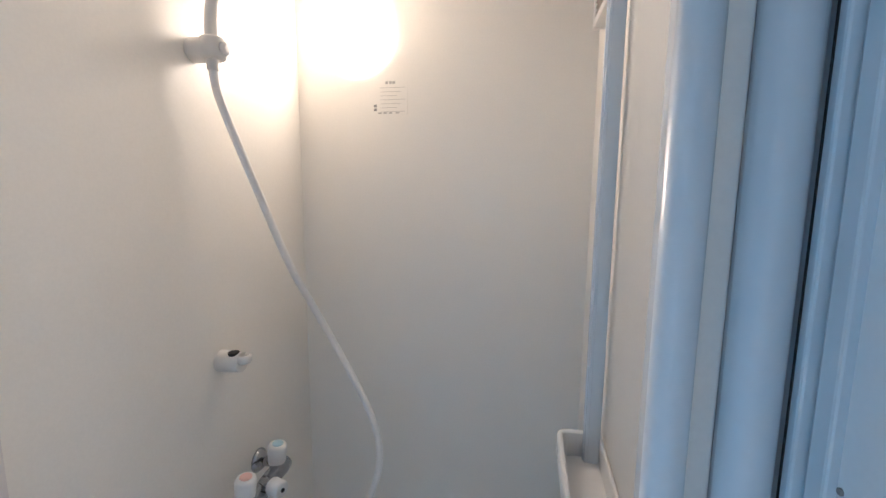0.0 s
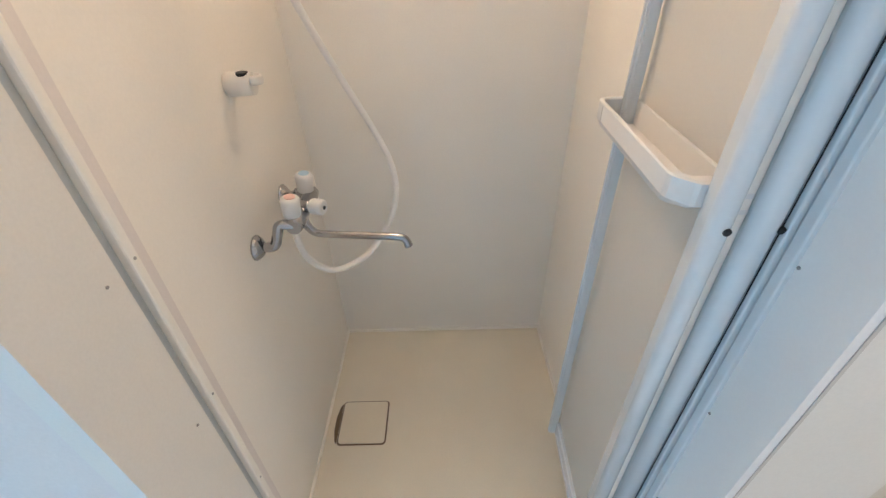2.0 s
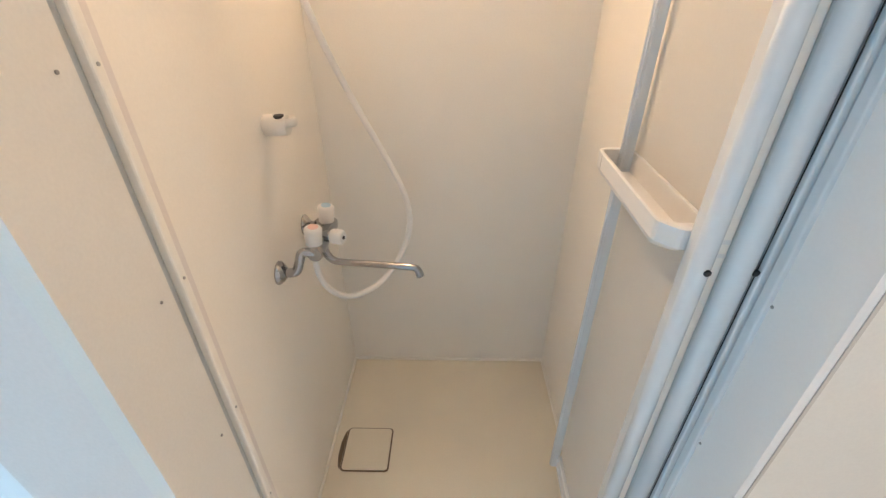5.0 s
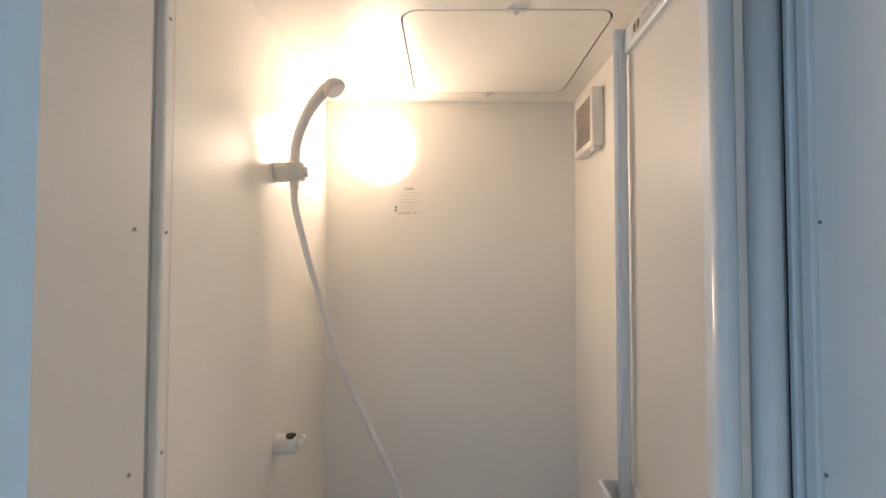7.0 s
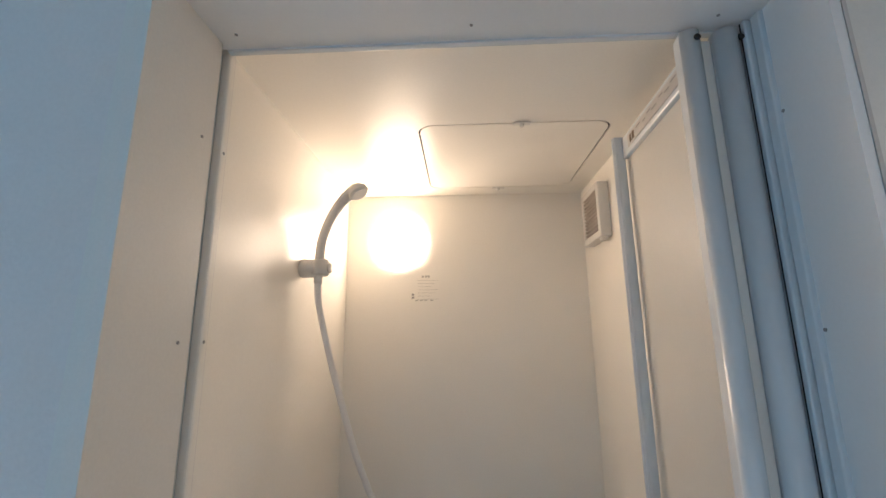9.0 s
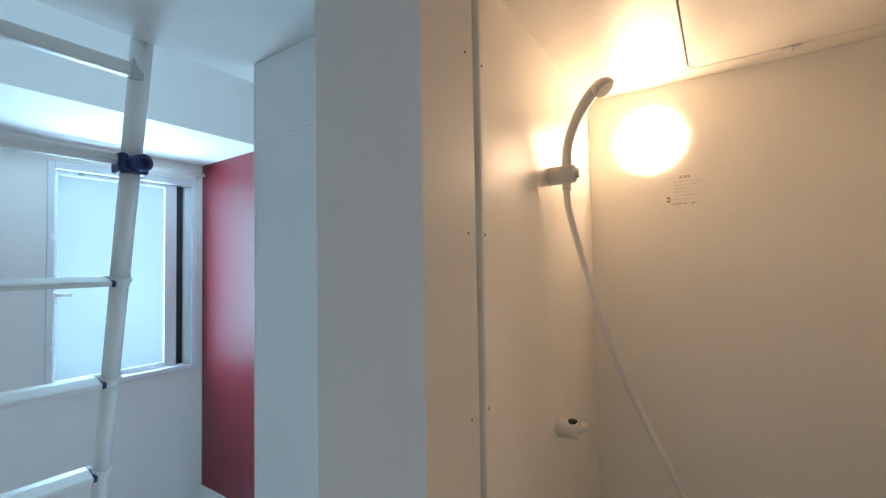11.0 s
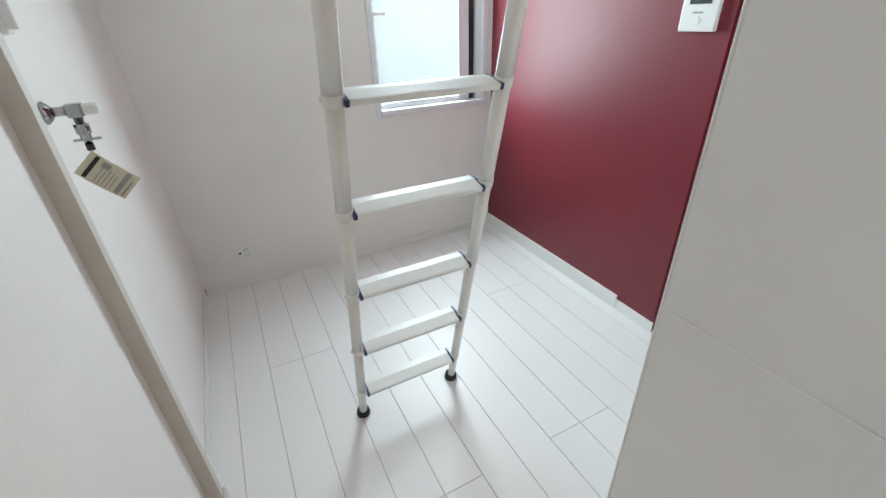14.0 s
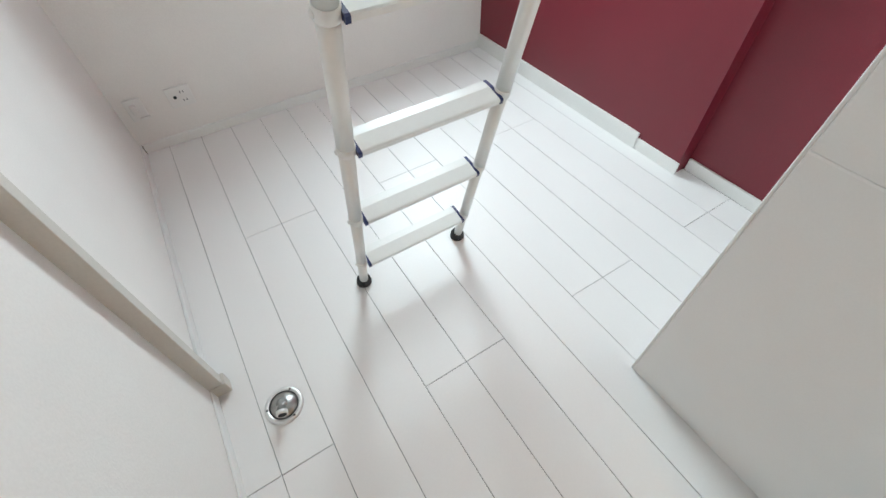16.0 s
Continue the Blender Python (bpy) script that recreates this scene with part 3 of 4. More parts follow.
# ---- drying arms ----
def drying_arm(x, tip, base):
    """A folding arm with five rings that reaches from the tap wall into the room."""
    ob = thing("drying_arm", (x, NY, base), "white folding laundry pole arm with round holes, swung out", "laundry arm", group="laundry pole arms")
    L = math.hypot(tip[0], tip[1])
    ang = math.atan2(tip[1], tip[0])
    hw, th = 0.035, 0.012
    n = 5
    step = 0.083
    start = L - 0.035 - step * (n - 1)
    bm = bmesh.new()
    # plate in local (u along, w across): strips between holes
    r = 0.0255
    front, back = [], []
    segs = 20
    def cell(c, u0, u1):
        ringo = []
        for k in range(segs):
            a = 2 * math.pi * k / segs
            dx, dy = math.cos(a), math.sin(a)
            s = min(((u1 - c) if dx > 0 else (c - u0)) / abs(dx) if abs(dx) > 1e-6 else 9, hw / abs(dy) if abs(dy) > 1e-6 else 9)
            ringo.append(((c + dx * s, dy * s), (c + dx * r, dy * r)))
        vs = [[(bm.verts.new((o[0], t, o[1])), bm.verts.new((i[0], t, i[1]))) for o, i in ringo] for t in (-th / 2, th / 2)]
        for k in range(segs):
            k2 = (k + 1) % segs
            for lay in vs:
                bm.faces.new((lay[k][0], lay[k2][0], lay[k2][1], lay[k][1]))
            bm.faces.new((vs[0][k][1], vs[0][k2][1], vs[1][k2][1], vs[1][k][1]))
            bm.faces.new((vs[0][k][0], vs[0][k2][0], vs[1][k2][0], vs[1][k][0]))
    for i in range(n - 1):
        c = start + step * i
        cell(c, c - step / 2, c + step / 2)
    c = start + step * (n - 1)
    ringo = []
    vs = []
    for t in (-th / 2, th / 2):
        row = []
        for k in range(segs):
            a = 2 * math.pi * k / segs
            ox, oy = c + hw * math.cos(a), hw * math.sin(a)
            if math.cos(a) < -0.01:
                ox, oy = c + max(-step / 2, -hw / max(abs(math.tan(a)), 1e-6) if abs(math.sin(a)) > 0.7 else -step / 2), hw * (1 if oy > 1e-6 else -1 if oy < -1e-6 else 0) if abs(math.sin(a)) > 0.55 else oy
            row.append((bm.verts.new((ox, t, oy)), bm.verts.new((c + r * math.cos(a), t, r * math.sin(a)))))
        vs.append(row)
    for k in range(segs):
        k2 = (k + 1) % segs
        for lay in vs:
            bm.faces.new((lay[k][0], lay[k2][0], lay[k2][1], lay[k][1]))
        bm.faces.new((vs[0][k][1], vs[0][k2][1], vs[1][k2][1], vs[1][k][1]))
        bm.faces.new((vs[0][k][0], vs[0][k2][0], vs[1][k2][0], vs[1][k][0]))
    bmesh.ops.recalc_face_normals(bm, faces=bm.faces)
    solid_part = box(0.02, -th / 2, -hw, start - step / 2, th / 2, hw)
    lip = join(box(0.02, -th / 2 - 0.006, hw - 0.004, L - 0.02, th / 2, hw + 0.001), box(0.02, -th / 2 - 0.006, -hw - 0.001, L - 0.02, th / 2, -hw + 0.004))
    m = Matrix.Translation((x, NY + 0.03, base)) @ Matrix.Rotation(math.pi / 2, 4, 'Z') @ Matrix.Rotation(-ang, 4, 'Y')
    part("arm", turn(join(bm, solid_part, lip), m), M_LADDER, ob)
    part("hub", join(box(x - 0.012, NY + 0.004, base - 0.033, x + 0.012, NY + 0.09, base + 0.033, 0.006)), M_LADDER, ob)
    part("pivot", lathe_hard([(0, 0.014), (0.01, 0.014), (0.013, 0.009)], (x + 0.011, NY + 0.06, base), (1, 0, 0), 16), M_STEEL, ob, "steel pivot bolt")
    part("wall_plate", box(x - 0.022, NY, base - 0.075, x + 0.022, NY + 0.008, base + 0.075, 0.003), M_LADDER, ob)
    part("stay", tube([(x, NY + 0.012, base - 0.07), (x, NY + 0.012, base - 0.15)], 0.008, 10), M_LADDER, ob)
    return ob


drying_arm(-2.815, (0.468, 0.192), 1.79)
drying_arm(-1.33, (0.468, 0.180), 1.79)

# ---- wall grip and tap ----
gr = thing("wall_grip", (-1.92, NY, 1.51), "slim white vertical grip plate screwed on the wall", "grip")
part("grip", box(-1.975, NY, 1.435, -1.93, NY + 0.016, 1.60, 0.005), M_PLASTIC, gr)
part("ridge", box(-1.942, NY + 0.012, 1.445, -1.930, NY + 0.036, 1.59, 0.004), M_PLASTIC, gr)
tap = thing("washing_machine_tap", (-1.97, NY, 1.27), "chrome washing machine tap with a white lever and paper tag", "tap")
TX, TZ = -1.965, 1.272
part("flange", lathe_hard([(0, 0.026), (0.004, 0.026), (0.012, 0.018), (0.016, 0.012)], (TX, NY, TZ), (0, 1, 0), 24), M_CHROME, tap)
part("tap_body", join(tube([(TX, NY + 0.01, TZ), (TX, NY + 0.055, TZ)], 0.011, 16), box(TX - 0.016, NY + 0.042, TZ - 0.016, TX + 0.016, NY + 0.075, TZ + 0.016, 0.004)), M_CHROME, tap)
part("lever", box(TX - 0.014, NY + 0.074, TZ - 0.012, TX + 0.014, NY + 0.108, TZ + 0.014, 0.006, 3), M_PLASTIC, tap, "white plastic lever")
part("outlet_pipe", lathe_hard([(0, 0.010), (0.018, 0.010), (0.018, 0.016), (0.04, 0.016), (0.042, 0.012), (0.058, 0.011), (0.058, 0.009), (0.07, 0.008)], (TX, NY + 0.058, TZ - 0.014), (0, 0, -1), 18), M_CHROME, tap)
part("outlet_wings", box(TX - 0.004, NY + 0.03, TZ - 0.072, TX + 0.004, NY + 0.088, TZ - 0.066, 0.002), M_STEEL, tap)
part("outlet_nut", lathe_hard([(0, 0.009), (0.016, 0.009)], (TX, NY + 0.058, TZ - 0.08), (0, 0, -1), 14), M_DARK, tap, "dark plug")
paper = bmesh.new()
nx, nz = 8, 10
grid = [[paper.verts.new((0.006 * math.sin(3 * j / nz), -0.045 + 0.09 * i / nx, -0.06 + 0.12 * j / nz)) for j in range(nz + 1)] for i in range(nx + 1)]
for i in range(nx):
    for j in range(nz):
        paper.faces.new((grid[i][j], grid[i + 1][j], grid[i + 1][j + 1], grid[i][j + 1]))
ex = bmesh.ops.extrude_face_region(paper, geom=paper.faces[:])
bmesh.ops.translate(paper, vec=(-0.0008, 0, 0), verts=[v for v in ex["geom"] if isinstance(v, bmesh.types.BMVert)])
bmesh.ops.recalc_face_normals(paper, faces=paper.faces)
TAGR = Matrix.Rotation(math.radians(42), 4, 'X')
TAGM = Matrix.Translation((-1.925, NY + 0.078, 1.117)) @ TAGR @ Matrix.Diagonal((1, 0.78, 0.95, 1))
tag = part("paper_tag", turn(paper, TAGM), M_PAPER, tap, "cream printed paper tag")


def tag_bar(y0, z0, y1, z1, m, name="print_bar"):
    zc = 0.006 * math.sin(3 * ((z0 + z1) / 2 + 0.06) / 0.12)
    part(name, turn(box(zc + 0.0002, y0, z0, zc + 0.0016, y1, z1), TAGM), m, tap, "dark printing on the tag")


tag_bar(-0.04, 0.036, 0.04, 0.046, M_DARK)
tag_bar(-0.04, -0.040, 0.04, -0.028, M_GREY)
tag_bar(-0.04, -0.052, 0.02, -0.047, M_GREY)
for i in range(5):
    tag_bar(-0.038, -0.018 + i * 0.009, 0.012 + 0.006 * (i % 3), -0.0155 + i * 0.009, M_GREY)
tag_bar(0.016, 0.006, 0.036, 0.026, M_GREY)
part("tag_string", tube([(TX, NY + 0.058, TZ - 0.085), (-1.95, NY + 0.062, 1.165)], 0.0012, 6), M_PAPER, tap)

# ---- floor drain ----
dr = thing("floor_drain", (-1.588, -0.545, 0.0), "chrome washing machine floor drain with an elbow spout", "drain")
D = (-1.588, -0.545)
part("rim", lathe_hard([(0, 0.058), (0.003, 0.058), (0.006, 0.053), (0.006, 0.044), (0.001, 0.043)], (*D, 0.0005), (0, 0, 1), 40), M_RIM, dr)
part("seal_ring", lathe_hard([(0, 0.0435), (0.0045, 0.0435), (0.0045, 0.0418), (0.001, 0.0418)], (*D, 0.002), (0, 0, 1), 36), M_DARK, dr)
part("dome", lathe_hard([(0, 0.0415), (0.003, 0.041), (0.010, 0.034), (0.017, 0.022), (0.020, 0.008)], (*D, 0.002), (0, 0, 1), 36), M_STEEL, dr)
elbow = part("spout", tube(smooth_path([(D[0], D[1], 0.018), (D[0] + 0.004, D[1], 0.034), (D[0] + 0.016, D[1] - 0.002, 0.044), (D[0] + 0.040, D[1] - 0.006, 0.044)], 6), [0.015, 0.014, 0.0125, 0.0125], 18), M_SPOUT, dr, "grey elbow spout")
part("spout_collar", tube([(D[0] + 0.034, D[1] - 0.005, 0.044), (D[0] + 0.046, D[1] - 0.007, 0.044)], 0.0165, 18), M_RIM, elbow)
part("spout_mouth", tube([(D[0] + 0.0455, D[1] - 0.0069, 0.044), (D[0] + 0.0468, D[1] - 0.0071, 0.044)], 0.0125, 16), M_DARK, elbow)
part("clamp", tube([(D[0] + 0.020, D[1] - 0.020, 0.052), (D[0] + 0.020, D[1] + 0.016, 0.052)], 0.004, 8), M_STEEL, dr)
for k in range(3):
    a = math.radians(20 + 120 * k)
    part("screw", lathe_hard([(0, 0.004), (0.0015, 0.003)], (D[0] + 0.0495 * math.cos(a), D[1] + 0.0495 * math.sin(a), 0.006), (0, 0, 1), 8), M_DARK, dr)

# ---- ladder ----
lad = thing("loft_ladder", (-1.86, 0.06, 0.0), "white telescopic loft ladder with navy-capped treads, leaning on the loft edge", "ladder")
SL = 0.29
YL, YR = -0.142, 0.272


def lean(y):
    return -0.013 if y < 0 else -0.025


def rail_x(z):
    return -1.872 + SL * z


STEPS = [0.178, 0.458, 0.742, 1.035, 1.308, 1.585]
for y in (YL, YR):
    zs = [0.0] + STEPS + [1.875, 2.19]
    for i in range(len(zs) - 1):
        r = 0.0155 + 0.0011 * i
        z0, z1 = zs[i] + (0.02 if i == 0 else 0), zs[i + 1]
        yy = y + lean(y) * z0
        part("rail_section", tube([(rail_x(z0), yy, z0), (rail_x(z1), y + lean(y) * z1, z1)], r, 20), M_LADDER, lad)
        if 0 < i < 7:
            part("collar", tube([(rail_x(z0 - 0.012), yy, z0 - 0.012), (rail_x(z0 - 0.009), yy, z0 - 0.009), (rail_x(z0 + 0.012), yy, z0 + 0.012)], [r + 0.0005, r + 0.002, r + 0.002], 20), M_LADDER, lad)
            part("rivet", lathe_hard([(0, 0.007), (0.004, 0.006), (0.006, 0.003)], (rail_x(z0), yy + (-r if y < 0 else r), z0), (0, -1 if y < 0 else 1, 0), 10), M_LADDER, lad)
    foot = part("foot", lathe_hard([(0, 0.027), (0.006, 0.028), (0.022, 0.026), (0.034, 0.021), (0.038, 0.0165)], (rail_x(0.0), y, 0.0), (SL * 0.4, 0, 1), 22), M_DARK, lad, "black rubber foot")
for i, z in enumerate(STEPS):
    x = rail_x(z) - 0.024
    ya, yb = YL + lean(YL) * z + 0.017, YR + lean(YR) * z - 0.017
    prof = [(x - 0.026, z + 0.006), (x - 0.021, z + 0.012), (x + 0.006, z + 0.010), (x + 0.047, z - 0.001), (x + 0.051, z - 0.004), (x + 0.047, z - 0.015), (x + 0.040, z - 0.013), (x - 0.020, z - 0.003)]
    tread = part("tread", prism(prof, ya + 0.006, yb - 0.006, 1), M_LADDER, lad)
    cap = [(x + (a - x) * 1.015, z + (b - z) * 1.06) for a, b in prof]
    part("tread_cap", prism(cap, ya - 0.001, ya + 0.008, 1), M_NAVY, lad, "navy plastic end cap")
    part("tread_cap", prism(cap, yb - 0.008, yb + 0.001, 1), M_NAVY, lad, "navy plastic end cap")
for y in (YL - 0.026, YR - 0.047):
    x = rail_x(1.88)
    part("clamp", join(box(x - 0.03, y - 0.033, 1.858, x + 0.026, y + 0.033, 1.908, 0.006), lathe_hard([(0, 0.021), (0.045, 0.021), (0.048, 0.018), (0.048, 0.012), (0.036, 0.011)], (x + 0.015, y, 1.883), (1, 0.25, 0), 22)), M_NAVY, lad, "navy plastic clamp")
part("top_rung", tube([(rail_x(1.90), YL - 0.02, 1.89), (rail_x(1.90), YR - 0.05, 1.89)], 0.013, 14), M_LADDER, lad)
part("upper_rung", box(rail_x(2.12) - 0.012, YL - 0.02, 2.085, rail_x(2.12) + 0.012, YR - 0.05, 2.12, 0.004), M_LADDER, lad)
part("rung_joint", box(rail_x(2.12) - 0.016, YR - 0.075, 2.08, rail_x(2.12) + 0.018, YR - 0.05, 2.13, 0.004), M_GREYALU, lad)

# ---- shower fittings ----
lamp = thing("wall_lamp", (-0.241, BY, 1.983), "lit round white globe lamp on the shower wall", "lamp")
part("lamp_base", lathe_hard([(0, 0.097), (0.003, 0.097), (0.004, 0.095)], (-0.241, BY, 1.983), (0, -1, 0), 40), M_IVORYP, lamp)
part("globe", lathe_hard([(0, 0.098)] + [(0.001 + 0.010 * math.sin(math.radians(a)), 0.100 * math.cos(math.radians(a))) for a in range(0, 90, 9)] + [(0.011, 0.002)], (-0.241, BY - 0.003, 1.983), (0, -1, 0), 48), M_LAMP, lamp, "glowing round globe")

lab = thing("notice_label", (-0.15, BY, 1.83), "clear notice sticker with rows of tiny print", "label")
part("sheet", box(-0.198, BY - 0.0008, 1.775, -0.102, BY, 1.86), M_SHOWER, lab)
for i in range(7):
    part("print_row", box(-0.178, BY - 0.0014, 1.846 - i * 0.0105, -0.108 - 0.012 * (i % 3), BY - 0.0006, 1.8468 - i * 0.0105), M_PRINT, lab)
for z in (1.789, 1.799):
    part("icon", box(-0.197, BY - 0.0016, z - 0.0035, -0.189, BY - 0.0006, z + 0.0035), M_GREY, lab)
for x in (-0.16, -0.149, -0.14):
    part("heading", box(x - 0.0035, BY - 0.0016, 1.856, x + 0.0035, BY - 0.0006, 1.863), M_PRINT, lab)
for x in (-0.18, -0.165, -0.15, -0.13):
    part("heading", box(x - 0.005, BY - 0.0016, 1.778, x + 0.005, BY - 0.0006, 1.7815), M_PRINT, lab)


def holder(z, y, name, label):
    ob = thing(name, (LX, y, z), label, "shower holder")
    part("stem", lathe_hard([(0, 0.021), (0.002, 0.023), (0.03, 0.0225), (0.052, 0.021)], (LX, y, z), (1, 0, 0), 28), M_IVORYP, ob)
    return ob


h1 = holder(1.203, 0.82, "lower_shower_holder", "ivory plastic shower holder hook, empty, on the wall")
cup = [(math.cos(math.radians(a)) * 0.0125, math.sin(math.radians(a)) * 0.0125) for a in range(-150, 151, 15)]
part("cradle", tube([(LX + 0.056 + a, 0.82 + b, 1.211) for a, b in cup], 0.0042, 10, flat=2.2), M_IVORYP, h1)
# Solid black disc on the stem, coloured as the dark inside of a hole.
part("cradle_slot", lathe_hard([(0, 0.0115), (0.006, 0.0115)], (LX + 0.036, 0.816, 1.220), (0, 0, 1), 14), M_DARK, h1, "black disc painting the shade of a hole")
h2 = holder(1.828, 0.80, "upper_shower_holder", "ivory plastic shower holder gripping the hand shower")
part("knob", lathe_hard([(0, 0.012), (0.006, 0.012), (0.010, 0.007)], (LX + 0.066, 0.80, 1.828), (1, 0, 0), 18), M_IVORYP, h2)
part("cradle", lathe_hard([(0, 0.020), (0.004, 0.023), (0.034, 0.023), (0.038, 0.02)], (LX + 0.045, 0.80, 1.81), (0, 0, 1), 20), M_IVORYP, h2)
sh = thing("hand_shower", (-0.372, 0.8, 1.86), "ivory hand shower in its holder with a long ivory hose", "shower")
part("handle", tube(smooth_path([(-0.378, 0.80, 1.79), (-0.376, 0.80, 1.85), (-0.371, 0.798, 1.90), (-0.350, 0.795, 1.955), (-0.318, 0.79, 2.0), (-0.285, 0.785, 2.026)], 6), [0.010, 0.0125, 0.0118, 0.012, 0.014, 0.016], 18), M_IVORYP, sh)
hd = Vector((0.55, -0.12, -0.83)).normalized()
part("head", lathe_hard([(-0.018, 0.006), (-0.015, 0.017), (-0.005, 0.025), (0.004, 0.026), (0.007, 0.023)], (-0.283, 0.784, 2.016), hd, 28), M_IVORYP, sh)
part("spray_plate", lathe_hard([(0.006, 0.0215), (0.0095, 0.020)], (-0.283, 0.784, 2.016), hd, 24), M_PLASTIC, sh, "white spray plate")
hose_pts = [(-0.378, 0.8, 1.8), (-0.378, 0.81, 1.75), (-0.368, 0.84, 1.67), (-0.347, 0.882, 1.551), (-0.312, 0.929, 1.395), (-0.284, 0.982, 1.282), (-0.241, 1.021, 1.16), (-0.184, 1.038, 1.032), (-0.146, 1.032, 0.941), (-0.134, 1.016, 0.866), (-0.15, 0.998, 0.793), (-0.188, 0.966, 0.728), (-0.24, 0.918, 0.693), (-0.309, 0.869, 0.693), (-0.354, 0.83, 0.761), (-0.362, 0.81, 0.85), (-0.345, 0.81, 0.905)]
part("hose", tube(smooth_path(hose_pts, 8), 0.0084, 14), M_HOSE, sh, "flexible ivory hose")

mx = thing("mixer_tap", (-0.34, 0.82, 0.92), "chrome two-handle bath mixer with a long swivel spout", "mixer tap")
MXX = -0.335
for y, z in ((0.719, 0.88), (0.928, 0.898)):
    part("flange", lathe_hard([(0, 0.029), (0.004, 0.029), (0.012, 0.022), (0.02, 0.012)], (LX, y, z), (1, 0, 0), 26), M_CHROME, mx)
part("offset_leg", tube(smooth_path([(LX + 0.012, 0.719, 0.88), (LX + 0.040, 0.722, 0.882), (LX + 0.050, 0.73, 0.905), (LX + 0.056, 0.742, 0.922), (MXX, 0.752, 0.916)], 6), 0.0115, 16), M_CHROME, mx)
part("offset_leg", tube(smooth_path([(LX + 0.012, 0.928, 0.898), (LX + 0.038, 0.925, 0.90), (LX + 0.050, 0.915, 0.915), (MXX, 0.90, 0.916)], 6), 0.0115, 16), M_CHROME, mx)
part("body", tube([(MXX, 0.74, 0.916), (MXX, 0.76, 0.916), (MXX, 0.82, 0.916), (MXX, 0.89, 0.916), (MXX, 0.91, 0.916)], [0.017, 0.02, 0.018, 0.02, 0.017], 22), M_CHROME, mx)
for y, m, nm in ((0.766, M_PINK, "hot"), (0.884, M_BLUE, "cold")):
    part("valve_neck", lathe_hard([(0, 0.014), (0.02, 0.013), (0.026, 0.011)], (MXX - 0.006, y, 0.913), (0.1, 0, 1), 18), M_CHROME, mx)
    kn = part("handle", lathe_hard([(0, 0.017), (0.004, 0.0200), (0.04, 0.0218), (0.046, 0.019), (0.048, 0.014)], (MXX - 0.006, y, 0.932), (0.1, 0, 1), 12), M_PLASTIC, mx, "white fluted handle")
    part("handle_cap", lathe_hard([(0, 0.0125), (0.002, 0.012)], (MXX - 0.001, y, 0.9795), (0.1, 0, 1), 20), m, kn, nm + " water mark cap")
part("diverter_neck", tube([(MXX, 0.82, 0.928), (MXX + 0.03, 0.81, 0.93)], 0.014, 16), M_CHROME, mx)
part("diverter", lathe_hard([(0, 0.017), (0.004, 0.019), (0.028, 0.0185), (0.032, 0.015)], (MXX + 0.026, 0.812, 0.93), (1, -0.3, 0), 14), M_PLASTIC, mx, "white diverter knob")
part("diverter_mark", lathe_hard([(0, 0.005), (0.0015, 0.0045)], (MXX + 0.057, 0.803, 0.93), (1, -0.3, 0), 12), M_DARK, mx)
part("spout", tube(smooth_path([(MXX, 0.82, 0.912), (MXX + 0.002, 0.81, 0.888), (MXX + 0.02, 0.80, 0.868), (MXX + 0.05, 0.795, 0.862), (-0.19, 0.785, 0.862), (-0.112, 0.775, 0.862), (-0.094, 0.773, 0.856), (-0.087, 0.772, 0.838)], 6), [0.012, 0.011, 0.0095, 0.009, 0.009, 0.009, 0.0095, 0.0105], 16), M_CHROME, mx, "long thin swivel spout")

vent = thing("exhaust_vent", (RX, 1.02, 2.0), "beige square exhaust vent grille on the shower wall", "vent")
VX = RX - 0.032
part("vent_frame", join(box(VX, 0.945, 1.93, RX, 0.963, 2.09, 0.003), box(VX, 1.085, 1.93, RX, 1.10, 2.09, 0.003), box(VX, 0.963, 2.072, RX, 1.085, 2.09, 0.003), box(VX, 0.963, 1.93, RX, 1.085, 1.95, 0.003)), M_IVORYP, vent)
part("vent_backing", box(RX - 0.008, 0.96, 1.945, RX, 1.09, 2.078), M_GRILLE, vent)
for i in range(11):
    z = 1.957 + i * 0.0112
    part("slat", turn(box(-0.008, 0.963, -0.0022, 0.008, 1.085, 0.0022), Matrix.Translation((VX + 0.010, 0, z)) @ Matrix.Rotation(0.5, 4, 'Y')), M_GRILLE, vent)
part("drip_tab", box(VX + 0.006, 0.955, 1.92, VX + 0.022, 0.975, 1.931, 0.002), M_IVORYP, vent)

# ---- folded shower door ----
def skew(bm):
    """The folded leaf stands a little askew, its hinge edge nearer the wall."""
    for v in bm.verts:
        v.co.x += 0.040 * (v.co.y - 0.35)
    return bm


door = thing("folding_door", (0.33, 0.5, 0.16), "white folding shower door, folded open, with a towel tray", "door")
part("leaf_panel", skew(box(0.322, 0.375, 0.235, 0.328, 0.675, 2.04)), M_RESIN, door, "ivory resin door panel")
part("leaf_panel", box(0.364, 0.375, 0.235, 0.370, 0.665, 2.04), M_RESIN, door, "ivory resin door panel")
part("top_rail", skew(box(0.312, 0.36, 2.035, 0.334, 0.6735, 2.082, 0.003)), M_ALU, door)
# Added ivory strip gives the slot the brightness of lamp light leaking through.
part("leaf_edge", box(0.3152, 0.3565, 0.18, 0.3345, 0.364, 2.08, 0.002), M_SHOWER, door, "ivory strip standing in for lamp light in the slot")
label_plate = part("rail_label", skew(box(0.3108, 0.40, 2.046, 0.3122, 0.635, 2.072)), M_PRINT, door, "pale grey printed label on the rail")
